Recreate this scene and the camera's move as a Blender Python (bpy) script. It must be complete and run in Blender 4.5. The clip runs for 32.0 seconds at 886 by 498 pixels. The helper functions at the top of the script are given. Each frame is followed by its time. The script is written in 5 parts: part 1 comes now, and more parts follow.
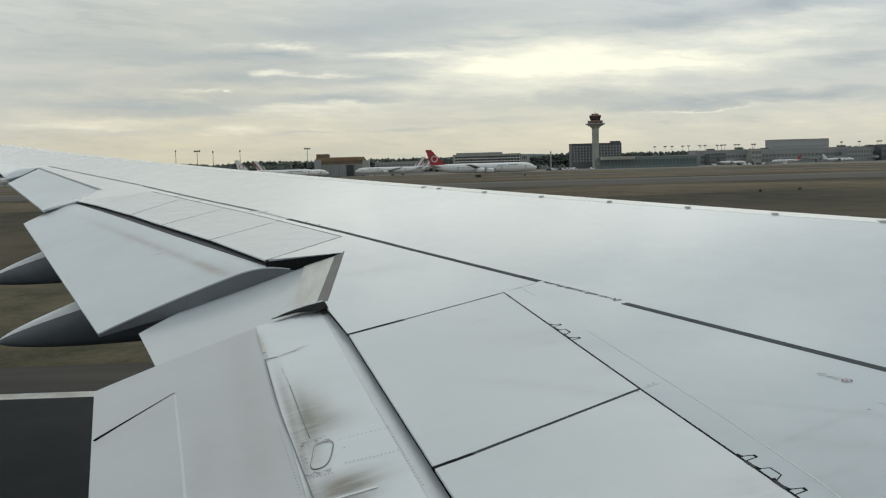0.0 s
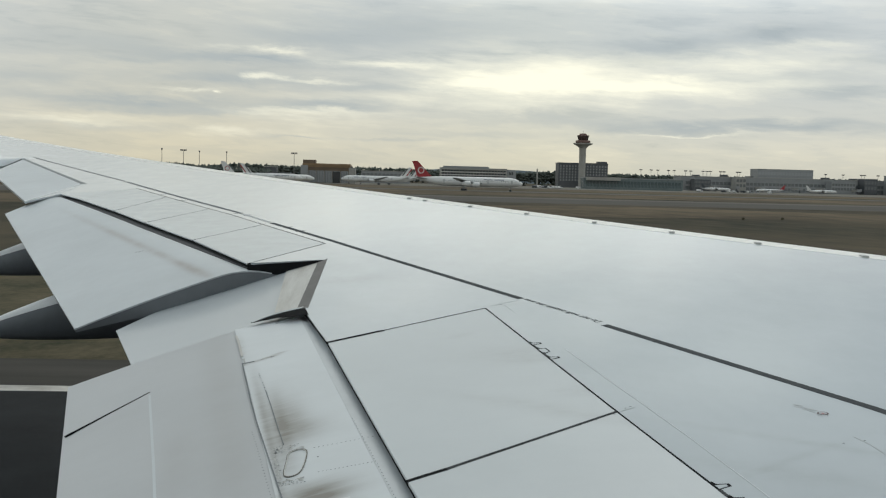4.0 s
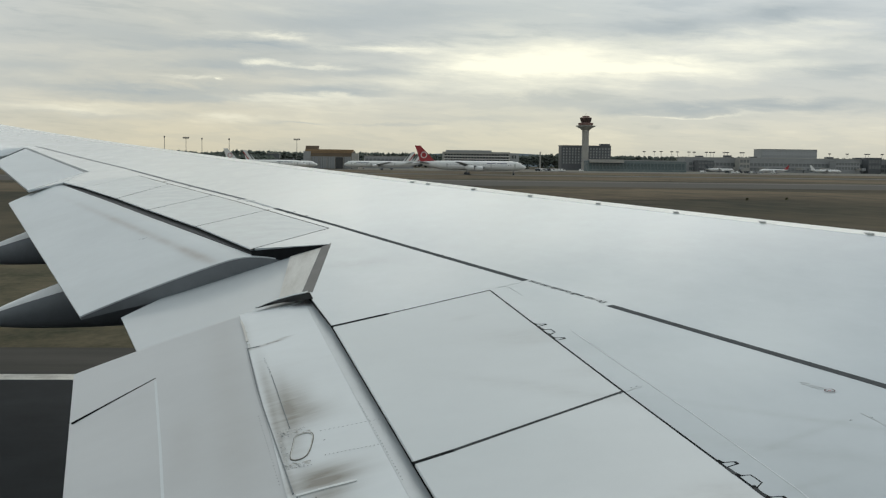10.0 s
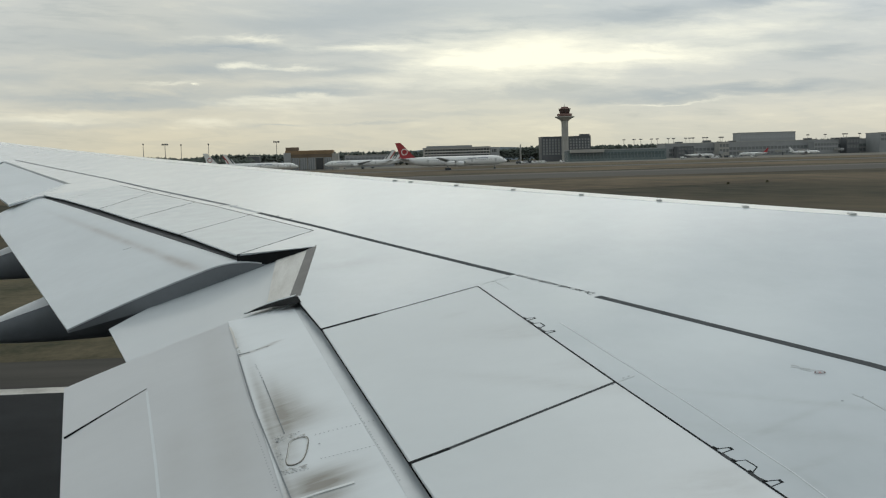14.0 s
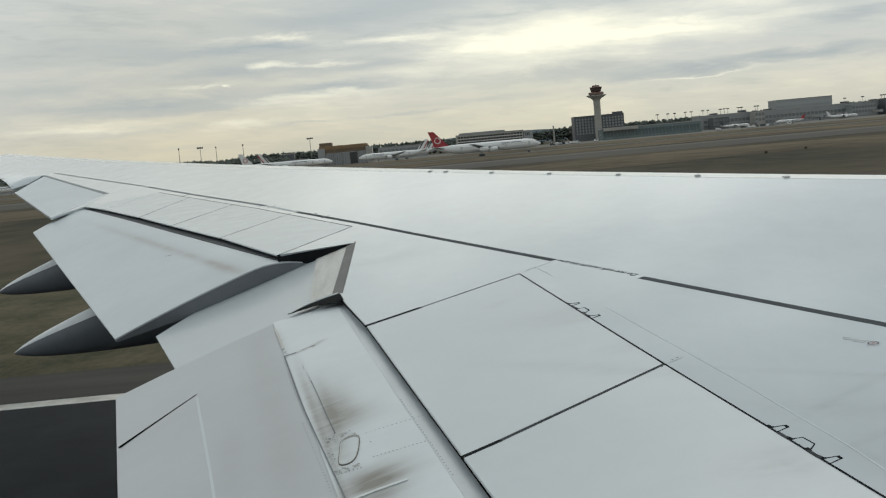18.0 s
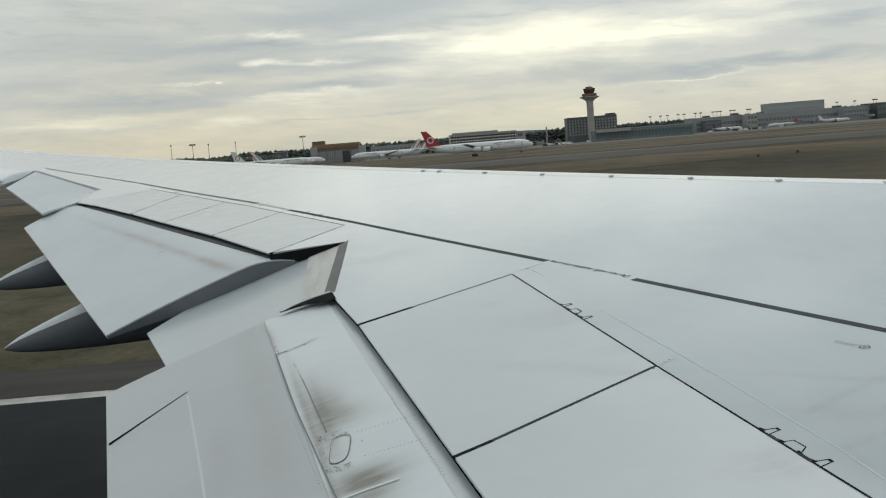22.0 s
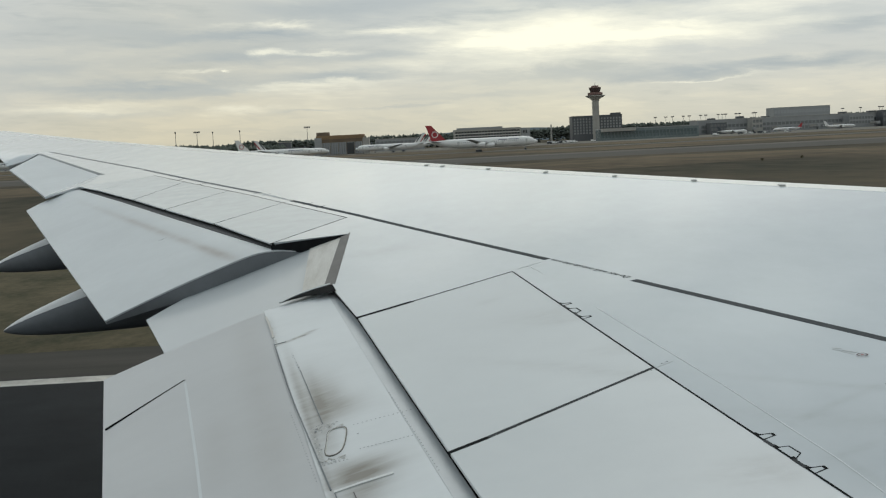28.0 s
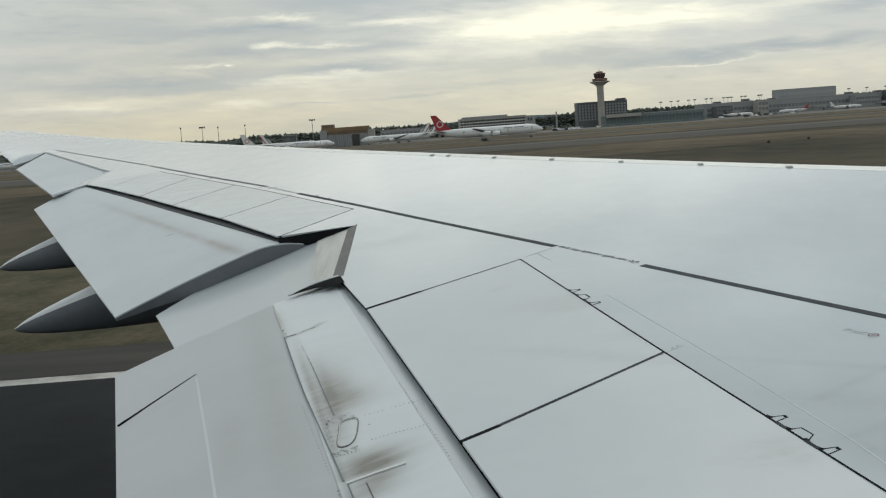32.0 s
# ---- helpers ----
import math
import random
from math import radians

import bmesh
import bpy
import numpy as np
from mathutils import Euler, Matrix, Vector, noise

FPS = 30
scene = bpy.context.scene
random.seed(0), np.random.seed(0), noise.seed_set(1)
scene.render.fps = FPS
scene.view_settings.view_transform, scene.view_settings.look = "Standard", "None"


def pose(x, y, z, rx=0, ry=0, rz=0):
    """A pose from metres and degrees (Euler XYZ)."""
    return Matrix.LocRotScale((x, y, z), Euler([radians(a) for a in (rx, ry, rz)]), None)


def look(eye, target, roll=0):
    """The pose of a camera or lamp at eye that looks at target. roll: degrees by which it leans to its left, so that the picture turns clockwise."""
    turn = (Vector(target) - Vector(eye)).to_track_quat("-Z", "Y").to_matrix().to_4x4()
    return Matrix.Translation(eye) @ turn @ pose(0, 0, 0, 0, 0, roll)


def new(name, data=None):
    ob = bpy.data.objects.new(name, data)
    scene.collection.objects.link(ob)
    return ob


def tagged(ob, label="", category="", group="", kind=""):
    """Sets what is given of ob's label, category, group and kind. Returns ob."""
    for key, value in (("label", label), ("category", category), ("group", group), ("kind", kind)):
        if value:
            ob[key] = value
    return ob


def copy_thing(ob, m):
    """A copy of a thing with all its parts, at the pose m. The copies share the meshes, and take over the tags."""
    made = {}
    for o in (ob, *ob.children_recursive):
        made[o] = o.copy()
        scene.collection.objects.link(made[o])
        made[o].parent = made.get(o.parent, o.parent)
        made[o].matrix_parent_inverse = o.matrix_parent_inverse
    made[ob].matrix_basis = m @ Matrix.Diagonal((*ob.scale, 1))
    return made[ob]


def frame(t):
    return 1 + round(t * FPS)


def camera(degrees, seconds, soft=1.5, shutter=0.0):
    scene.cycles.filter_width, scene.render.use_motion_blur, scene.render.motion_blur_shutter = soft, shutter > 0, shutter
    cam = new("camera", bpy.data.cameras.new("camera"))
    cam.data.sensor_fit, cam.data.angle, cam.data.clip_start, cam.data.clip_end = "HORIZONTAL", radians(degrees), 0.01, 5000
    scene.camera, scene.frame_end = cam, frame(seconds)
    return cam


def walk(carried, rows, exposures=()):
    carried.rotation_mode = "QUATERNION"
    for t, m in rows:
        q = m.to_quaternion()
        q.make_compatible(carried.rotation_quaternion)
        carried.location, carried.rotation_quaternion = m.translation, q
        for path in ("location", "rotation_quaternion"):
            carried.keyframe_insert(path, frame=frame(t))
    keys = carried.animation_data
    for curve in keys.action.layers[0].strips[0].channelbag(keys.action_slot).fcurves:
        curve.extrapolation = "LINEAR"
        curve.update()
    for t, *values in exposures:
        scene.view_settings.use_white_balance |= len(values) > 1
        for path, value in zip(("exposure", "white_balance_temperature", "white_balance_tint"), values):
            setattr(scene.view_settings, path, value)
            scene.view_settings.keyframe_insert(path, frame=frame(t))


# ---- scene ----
from collections import namedtuple

# ---- camera: held in the hand at a cabin window over the wing ----
cam = camera(45.3, 32.0, soft=1.2)
ROWS = [
    (0, 0.022, -0.016, 5.799, 86.003, 1.302, -2.527),
    (0.5, 0.019, -0.007, 5.785, 85.389, 1.266, -2.297),
    (1, 0.016, -0.005, 5.794, 85.588, 1.109, -2.065),
    (1.5, 0.014, -0.013, 5.790, 85.759, 1.021, -1.792),
    (2, 0.022, -0.007, 5.790, 85.872, 1.574, -2.019),
    (2.5, 0.028, -0.019, 5.801, 86.677, 1.807, -2.779),
    (4.5, 0.006, -0.004, 5.806, 86.507, -2.221, -3.281),
    (5, 0.018, -0.010, 5.795, 85.993, 1.976, -4.070),
    (5.5, 0.010, 0.001, 5.791, 85.683, 1.751, -4.675),
    (6, 0.011, 0.006, 5.785, 85.604, 1.342, -4.975),
    (6.5, 0.005, 0.006, 5.790, 85.910, 0.610, -4.956),
    (7, 0.004, 0.010, 5.797, 86.230, 0.223, -4.985),
    (7.5, 0.011, 0.011, 5.795, 86.285, 0.603, -5.086),
    (8, 0.002, 0.016, 5.786, 86.710, 0.562, -5.164),
    (8.5, 0.006, 0.014, 5.793, 86.644, 0.501, -4.800),
    (9, 0.005, 0.011, 5.788, 86.423, -0.018, -4.426),
    (9.5, 0.006, 0.009, 5.795, 86.026, -0.710, -3.797),
    (10, 0.011, 0.011, 5.790, 85.809, -0.944, -3.129),
    (10.5, 0.007, 0.005, 5.794, 85.492, -0.229, -2.854),
    (11, 0.006, 0.007, 5.791, 85.491, -0.059, -2.593),
    (11.5, -0.002, 0.012, 5.793, 85.806, -1.112, -2.107),
    (12, 0.003, 0.011, 5.785, 85.828, -0.285, -1.973),
    (12.5, 0.007, 0.013, 5.790, 85.574, 0.318, -2.454),
    (13, -0.000, 0.001, 5.788, 85.906, 0.004, -3.076),
    (13.5, -0.002, 0.012, 5.792, 85.751, 0.430, -3.658),
    (15.5, -0.009, -0.005, 5.833, 84.129, 4.329, -4.194),
    (16, -0.007, 0.001, 5.821, 83.066, 4.332, -4.115),
    (16.5, -0.011, 0.012, 5.821, 83.222, 4.833, -3.134),
    (17, -0.008, 0.033, 5.829, 84.308, 3.959, -2.010),
    (17.5, -0.025, 0.017, 5.831, 85.043, 2.894, -1.770),
    (18, -0.005, 0.039, 5.826, 85.019, 4.865, -2.318),
    (18.5, -0.011, 0.037, 5.828, 84.695, 5.884, -3.117),
    (19, -0.010, 0.050, 5.825, 84.909, 5.096, -2.866),
    (19.5, -0.011, 0.046, 5.830, 84.837, 4.146, -1.947),
    (20, -0.012, 0.044, 5.827, 84.795, 3.800, -1.769),
    (20.5, -0.011, 0.052, 5.826, 84.754, 3.609, -1.971),
    (21, -0.011, 0.042, 5.829, 84.786, 3.843, -2.194),
    (21.5, -0.009, 0.046, 5.829, 84.936, 4.281, -2.441),
    (22, -0.013, 0.044, 5.826, 84.971, 4.241, -2.710),
    (22.5, -0.014, 0.039, 5.826, 84.704, 3.731, -2.645),
    (23, -0.015, 0.039, 5.829, 84.347, 3.306, -2.187),
    (23.5, -0.015, 0.042, 5.831, 84.363, 3.437, -2.039),
    (24, -0.014, 0.041, 5.830, 84.528, 3.318, -2.423),
    (24.5, -0.014, 0.044, 5.824, 84.724, 3.341, -2.620),
    (25, -0.012, 0.046, 5.827, 84.675, 3.374, -2.519),
    (25.5, -0.013, 0.040, 5.832, 84.560, 3.188, -2.506),
    (27.5, -0.016, 0.039, 5.828, 84.539, 2.729, -2.613),
    (28, -0.013, 0.039, 5.832, 84.696, 2.586, -2.496),
    (28.5, -0.016, 0.034, 5.827, 84.576, 2.561, -2.764),
    (29, -0.015, 0.044, 5.826, 84.338, 3.440, -2.792),
    (29.5, -0.016, 0.044, 5.822, 84.404, 3.851, -2.979),
    (30, -0.014, 0.046, 5.823, 84.242, 3.691, -3.151),
    (30.5, -0.016, 0.047, 5.827, 84.324, 3.264, -3.333),
    (31, -0.015, 0.046, 5.826, 84.111, 3.204, -3.114),
    (31.5, -0.013, 0.044, 5.822, 84.088, 3.620, -2.574),
    (32, -0.012, 0.046, 5.828, 84.161, 3.878, -2.202),
]
# the aircraft's attitude on its gear: a trace of bank and nose-down pitch, for the camera and the aircraft alike
GEAR = Matrix.Translation((3.6, 3.4, 0.0))
ATTITUDE = GEAR @ pose(0, 0, 0, -0.36, 0, 0) @ pose(0, 0, 0, 0, 0.25, 0) @ GEAR.inverted()
walk(cam, [(t, ATTITUDE @ pose(x, y, z, rx, ry, rz)) for t, x, y, z, rx, ry, rz in ROWS], exposures=[(0.0, 0.0), (32.0, 0.0)])

# ---- sky: a high broken overcast, brightest over the far side of the airfield ----
SUN_BEARING, SUN_HEIGHT = 24.0, 52.0
world = bpy.data.worlds.new("sky")
scene.world = world
world.use_nodes = True
wn, wl = world.node_tree.nodes, world.node_tree.links
wn.clear()


def node(nodes, kind, **values):
    n = nodes.new(kind)
    for key, value in values.items():
        n.inputs[key].default_value = value
    return n


def wmath(op, a, b=None):
    n = wn.new("ShaderNodeMath")
    n.operation = op
    for i, v in enumerate((a, b)):
        if v is None:
            continue
        if isinstance(v, (int, float)):
            n.inputs[i].default_value = v
        else:
            wl.new(v, n.inputs[i])
    return n.outputs[0]


def wramp(fac, stops, smooth=True):
    r = wn.new("ShaderNodeValToRGB")
    r.color_ramp.interpolation = "EASE" if smooth else "LINEAR"
    while len(r.color_ramp.elements) < len(stops):
        r.color_ramp.elements.new(0.5)
    for e, (p, c) in zip(r.color_ramp.elements, stops):
        e.position, e.color = p, (*c, 1)
    wl.new(fac, r.inputs["Fac"])
    return r.outputs["Color"]


def wmix(kind, fac, a, b):
    m = wn.new("ShaderNodeMix")
    m.data_type, m.blend_type = "RGBA", kind
    for socket, v in ((m.inputs[0], fac), (m.inputs[6], a), (m.inputs[7], b)):
        if isinstance(v, (int, float)):
            socket.default_value = v
        elif isinstance(v, tuple):
            socket.default_value = (*v, 1)
        else:
            wl.new(v, socket)
    return m.outputs[2]


tc = wn.new("ShaderNodeTexCoord")
sep = wn.new("ShaderNodeSeparateXYZ")
wl.new(tc.outputs["Generated"], sep.inputs[0])
azim = wmath("ARCTAN2", sep.outputs[0], sep.outputs[1])
elev = wmath("ARCSINE", sep.outputs[2])


def wnoise(sx, sy, detail, rough, seed, tilt=0.0):
    """Streaky cloud noise: sx per radian of bearing, sy per radian of height."""
    c = wn.new("ShaderNodeCombineXYZ")
    wl.new(wmath("MULTIPLY", azim, sx), c.inputs[0])
    wl.new(wmath("MULTIPLY", wmath("ADD", elev, wmath("MULTIPLY", azim, tilt)), sy), c.inputs[1])
    c.inputs[2].default_value = seed
    n = node(wn, "ShaderNodeTexNoise", Scale=1.0, Detail=detail, Roughness=rough, Distortion=0.35)
    wl.new(c.outputs[0], n.inputs["Vector"])
    return n.outputs["Fac"]


sky_tex = wn.new("ShaderNodeTexSky")
sky_tex.sky_type, sky_tex.sun_disc = "NISHITA", False
sky_tex.sun_elevation, sky_tex.sun_rotation = radians(SUN_HEIGHT), radians(SUN_BEARING)

up = wmath("DIVIDE", elev, 0.5)
base = wramp(up, [(0.0, (0.60, 0.585, 0.495)), (0.052, (0.66, 0.64, 0.545)), (0.115, (0.64, 0.64, 0.585)), (0.19, (0.60, 0.62, 0.60)), (0.31, (0.62, 0.65, 0.645)), (0.42, (0.92, 0.945, 0.925)), (0.54, (0.95, 0.975, 0.965)), (0.68, (0.66, 0.71, 0.715)), (0.85, (0.50, 0.555, 0.58)), (1.0, (0.46, 0.52, 0.545))], False)
big = wnoise(5.0, 22.0, 3.0, 0.5, 3.1, 0.05)
high = wramp(wnoise(4.5, 34.0, 4.0, 0.5, 21.3, 0.1), [(0.38, (0.62, 0.655, 0.68)), (0.5, (0.92, 0.93, 0.94)), (0.62, (1.42, 1.41, 1.37))])
fine = wnoise(13.0, 75.0, 6.0, 0.62, 8.7, 0.05)
wisp = wnoise(24.0, 190.0, 6.0, 0.6, 17.9, 0.04)
warp_a = wnoise(9.0, 40.0, 6.0, 0.62, 5.4, 0.05)
warp_b = wnoise(13.0, 60.0, 6.0, 0.62, 12.6, 0.05)
grain = wmath("ADD", wmath("ADD", wmath("MULTIPLY", big, 0.44), wmath("MULTIPLY", fine, 0.38)), wmath("MULTIPLY", wisp, 0.18))
shade = wramp(grain, [(0.36, (0.82, 0.85, 0.88)), (0.47, (0.95, 0.96, 0.97)), (0.53, (1.02, 1.015, 1.0)), (0.64, (1.15, 1.13, 1.08))])
clouds = wmix("MULTIPLY", 1.0, base, shade)
clouds = wmix("MULTIPLY", 1.0, clouds, wramp(wmath("ADD", azim, 0.5), [(0.0, (1.0, 1.0, 1.0)), (0.30, (1.03, 1.0, 0.92)), (0.50, (1.0, 1.0, 0.97)), (0.62, (1.05, 1.05, 1.0)), (0.80, (1.05, 1.06, 1.05)), (0.95, (1.04, 1.05, 1.05)), (1.0, (1.0, 1.0, 1.0))]))
clouds = wmix("MIX", wmath("MINIMUM", wmath("MAXIMUM", wmath("MULTIPLY", wmath("SUBTRACT", elev, 0.15), 12.0), 0.0), 1.0), clouds, wmix("MULTIPLY", 1.0, clouds, high))
# cloud banks and the gaps between them: bearing, height, half width, half height (radians), weight
BANKS = [
    (-0.104, 0.1050, 0.046, 0.0046, 0.80),
    (-0.180, 0.1058, 0.072, 0.0067, 0.50),
    (-0.135, 0.0879, 0.067, 0.0067, 0.80),
    (-0.231, 0.0648, 0.118, 0.0067, 0.75),
    (-0.311, 0.0819, 0.062, 0.0082, 0.45),
    (-0.043, 0.0664, 0.057, 0.0057, 0.60),
    (0.005, 0.0831, 0.057, 0.0036, 0.55),
    (-0.181, 0.0563, 0.062, 0.0046, 0.50),
    (-0.063, 0.1268, 0.077, 0.0103, 0.55),
    (0.021, 0.1400, 0.093, 0.0113, 0.45),
    (-0.258, 0.1126, 0.088, 0.0093, 0.40),
    (0.259, 0.1262, 0.057, 0.0093, 0.85),
    (0.224, 0.1116, 0.031, 0.0046, 0.65),
    (0.357, 0.1373, 0.046, 0.0093, 0.80),
    (0.415, 0.0849, 0.046, 0.0057, 0.65),
    (0.270, 0.0542, 0.103, 0.0046, 0.85),
    (0.406, 0.0569, 0.072, 0.0052, 0.65),
    (0.147, 0.0594, 0.062, 0.0036, 0.35),
    (-0.064, 0.0352, 0.031, 0.0015, 0.40),
    (0.020, 0.0371, 0.036, 0.0015, 0.35),
    (-0.246, 0.0406, 0.057, 0.0041, 0.30),
    (0.078, 0.0437, 0.062, 0.0036, 0.25),
    (0.368, 0.0979, 0.062, 0.0072, 0.35),
    (0.423, 0.1125, 0.036, 0.0041, 0.45),
]
GAPS = [
    (0.141, 0.0916, 0.088, 0.0134, 1.35),
    (0.229, 0.0902, 0.077, 0.0067, 0.60),
    (-0.109, 0.1151, 0.031, 0.0031, 0.55),
    (0.005, 0.1078, 0.057, 0.0041, 0.75),
    (-0.100, 0.0903, 0.013, 0.0028, 0.70),
    (-0.148, 0.0740, 0.006, 0.0011, 0.95),
    (-0.063, 0.0885, 0.031, 0.0018, 0.40),
    (0.275, 0.0480, 0.036, 0.0013, 0.60),
    (-0.176, 0.0767, 0.026, 0.0018, 0.40),
    (-0.131, 0.0377, 0.031, 0.0041, 0.35),
    (-0.284, 0.0457, 0.062, 0.0046, 0.35),
    (0.334, 0.1114, 0.077, 0.0093, 0.45),
    (0.391, 0.1260, 0.036, 0.0036, 0.35),
    (0.310, 0.0898, 0.072, 0.0082, 0.40),
    (-0.064, 0.0591, 0.077, 0.0036, 0.30),
    (0.167, 0.1107, 0.103, 0.0093, 0.40),
    (0.115, 0.0701, 0.103, 0.0062, 0.40),
]
az2 = wmath("ADD", azim, wmath("MULTIPLY", wmath("SUBTRACT", warp_a, 0.5), 0.16))
el2 = wmath("ADD", elev, wmath("MULTIPLY", wmath("SUBTRACT", warp_b, 0.5), 0.026))


def patches(rows):
    total = None
    for ab, eb, wa, wb, k in rows:
        dx = wmath("DIVIDE", wmath("SUBTRACT", az2, ab), wa)
        dy = wmath("DIVIDE", wmath("SUBTRACT", el2, eb), wb)
        g = wmath("EXPONENT", wmath("MULTIPLY", wmath("ADD", wmath("MULTIPLY", dx, dx), wmath("MULTIPLY", dy, dy)), -1.0))
        g = wmath("MULTIPLY", g, k)
        total = g if total is None else wmath("ADD", total, g)
    return total


dark = wmath("MINIMUM", wmath("MULTIPLY", patches(BANKS), wmath("MAXIMUM", wmath("SUBTRACT", wmath("MULTIPLY", grain, 3.4), 0.82), 0.0)), 0.8)
clouds = wmix("MIX", dark, clouds, (0.365, 0.425, 0.455))
bright = wmath("MINIMUM", wmath("MULTIPLY", patches(GAPS), wmath("MAXIMUM", wmath("SUBTRACT", wmath("MULTIPLY", grain, 3.4), 0.85), 0.0)), 0.92)
clouds = wmix("MIX", bright, clouds, (1.12, 1.09, 0.88))
overcast = node(wn, "ShaderNodeBackground", Strength=1.04)
wl.new(clouds, overcast.inputs["Color"])
clear = node(wn, "ShaderNodeBackground", Strength=0.05)
wl.new(sky_tex.outputs[0], clear.inputs["Color"])
both = node(wn, "ShaderNodeMixShader", Fac=0.1)
wl.new(overcast.outputs[0], both.inputs[1])
wl.new(clear.outputs[0], both.inputs[2])
wout = wn.new("ShaderNodeOutputWorld")
wl.new(both.outputs[0], wout.inputs["Surface"])

sun = new("sun", bpy.data.lights.new("sun", "SUN"))
sun.data.energy, sun.data.angle, sun.data.color = 0.7, radians(40), (1.0, 0.97, 0.92)
sb, sh = radians(SUN_BEARING), radians(SUN_HEIGHT)
sun.matrix_basis = look((0, 0, 60), (-60 * math.sin(sb) * math.cos(sh), -60 * math.cos(sb) * math.cos(sh), 60 - 60 * math.sin(sh)))


# ---- materials ----
def material(name, color, rough=0.5, metal=0.0, vary=0.08, scale=1.0, stretch=(1, 1, 1), bump=0.0, bump_scale=40.0, tint=None, coat=0.0, spec=0.5):
    """A surface with a base colour that varies at two scales, and fine relief."""
    m = bpy.data.materials.new(name)
    m.use_nodes = True
    n, l = m.node_tree.nodes, m.node_tree.links
    b = n["Principled BSDF"]
    b.inputs["Metallic"].default_value, b.inputs["Coat Weight"].default_value = metal, coat
    b.inputs["Coat Roughness"].default_value, b.inputs["Specular IOR Level"].default_value = 0.12, spec
    c = n.new("ShaderNodeTexCoord")
    mp = n.new("ShaderNodeMapping")
    mp.inputs["Scale"].default_value = stretch
    l.new(c.outputs["Object"], mp.inputs["Vector"])
    n1 = node(n, "ShaderNodeTexNoise", Scale=scale, Detail=5.0, Roughness=0.6)
    n2 = node(n, "ShaderNodeTexNoise", Scale=scale * 9.0, Detail=4.0, Roughness=0.65)
    for t in (n1, n2):
        l.new(mp.outputs[0], t.inputs["Vector"])
    add = n.new("ShaderNodeMath")
    add.operation = "MULTIPLY_ADD"
    add.inputs[1].default_value = 0.65
    l.new(n1.outputs["Fac"], add.inputs[0])
    half = n.new("ShaderNodeMath")
    half.operation = "MULTIPLY"
    half.inputs[1].default_value = 0.35
    l.new(n2.outputs["Fac"], half.inputs[0])
    l.new(half.outputs[0], add.inputs[2])
    r = n.new("ShaderNodeValToRGB")
    other = tint or tuple(v * (1 - 2 * vary) for v in color)
    r.color_ramp.elements[0].position, r.color_ramp.elements[1].position = 0.36, 0.64
    r.color_ramp.elements[0].color, r.color_ramp.elements[1].color = (*other, 1), (*(min(1, v * (1 + vary)) for v in color), 1)
    l.new(add.outputs[0], r.inputs["Fac"])
    l.new(r.outputs["Color"], b.inputs["Base Color"])
    rr = n.new("ShaderNodeMapRange")
    rr.inputs["To Min"].default_value, rr.inputs["To Max"].default_value = max(0.03, rough - 0.06), min(1, rough + 0.08)
    l.new(n2.outputs["Fac"], rr.inputs["Value"])
    l.new(rr.outputs["Result"], b.inputs["Roughness"])
    if bump:
        n3 = node(n, "ShaderNodeTexNoise", Scale=bump_scale, Detail=4.0)
        l.new(mp.outputs[0], n3.inputs["Vector"])
        bp = node(n, "ShaderNodeBump", Strength=bump, Distance=0.02)
        l.new(n3.outputs["Fac"], bp.inputs["Height"])
        l.new(bp.outputs[0], b.inputs["Normal"])
    return m


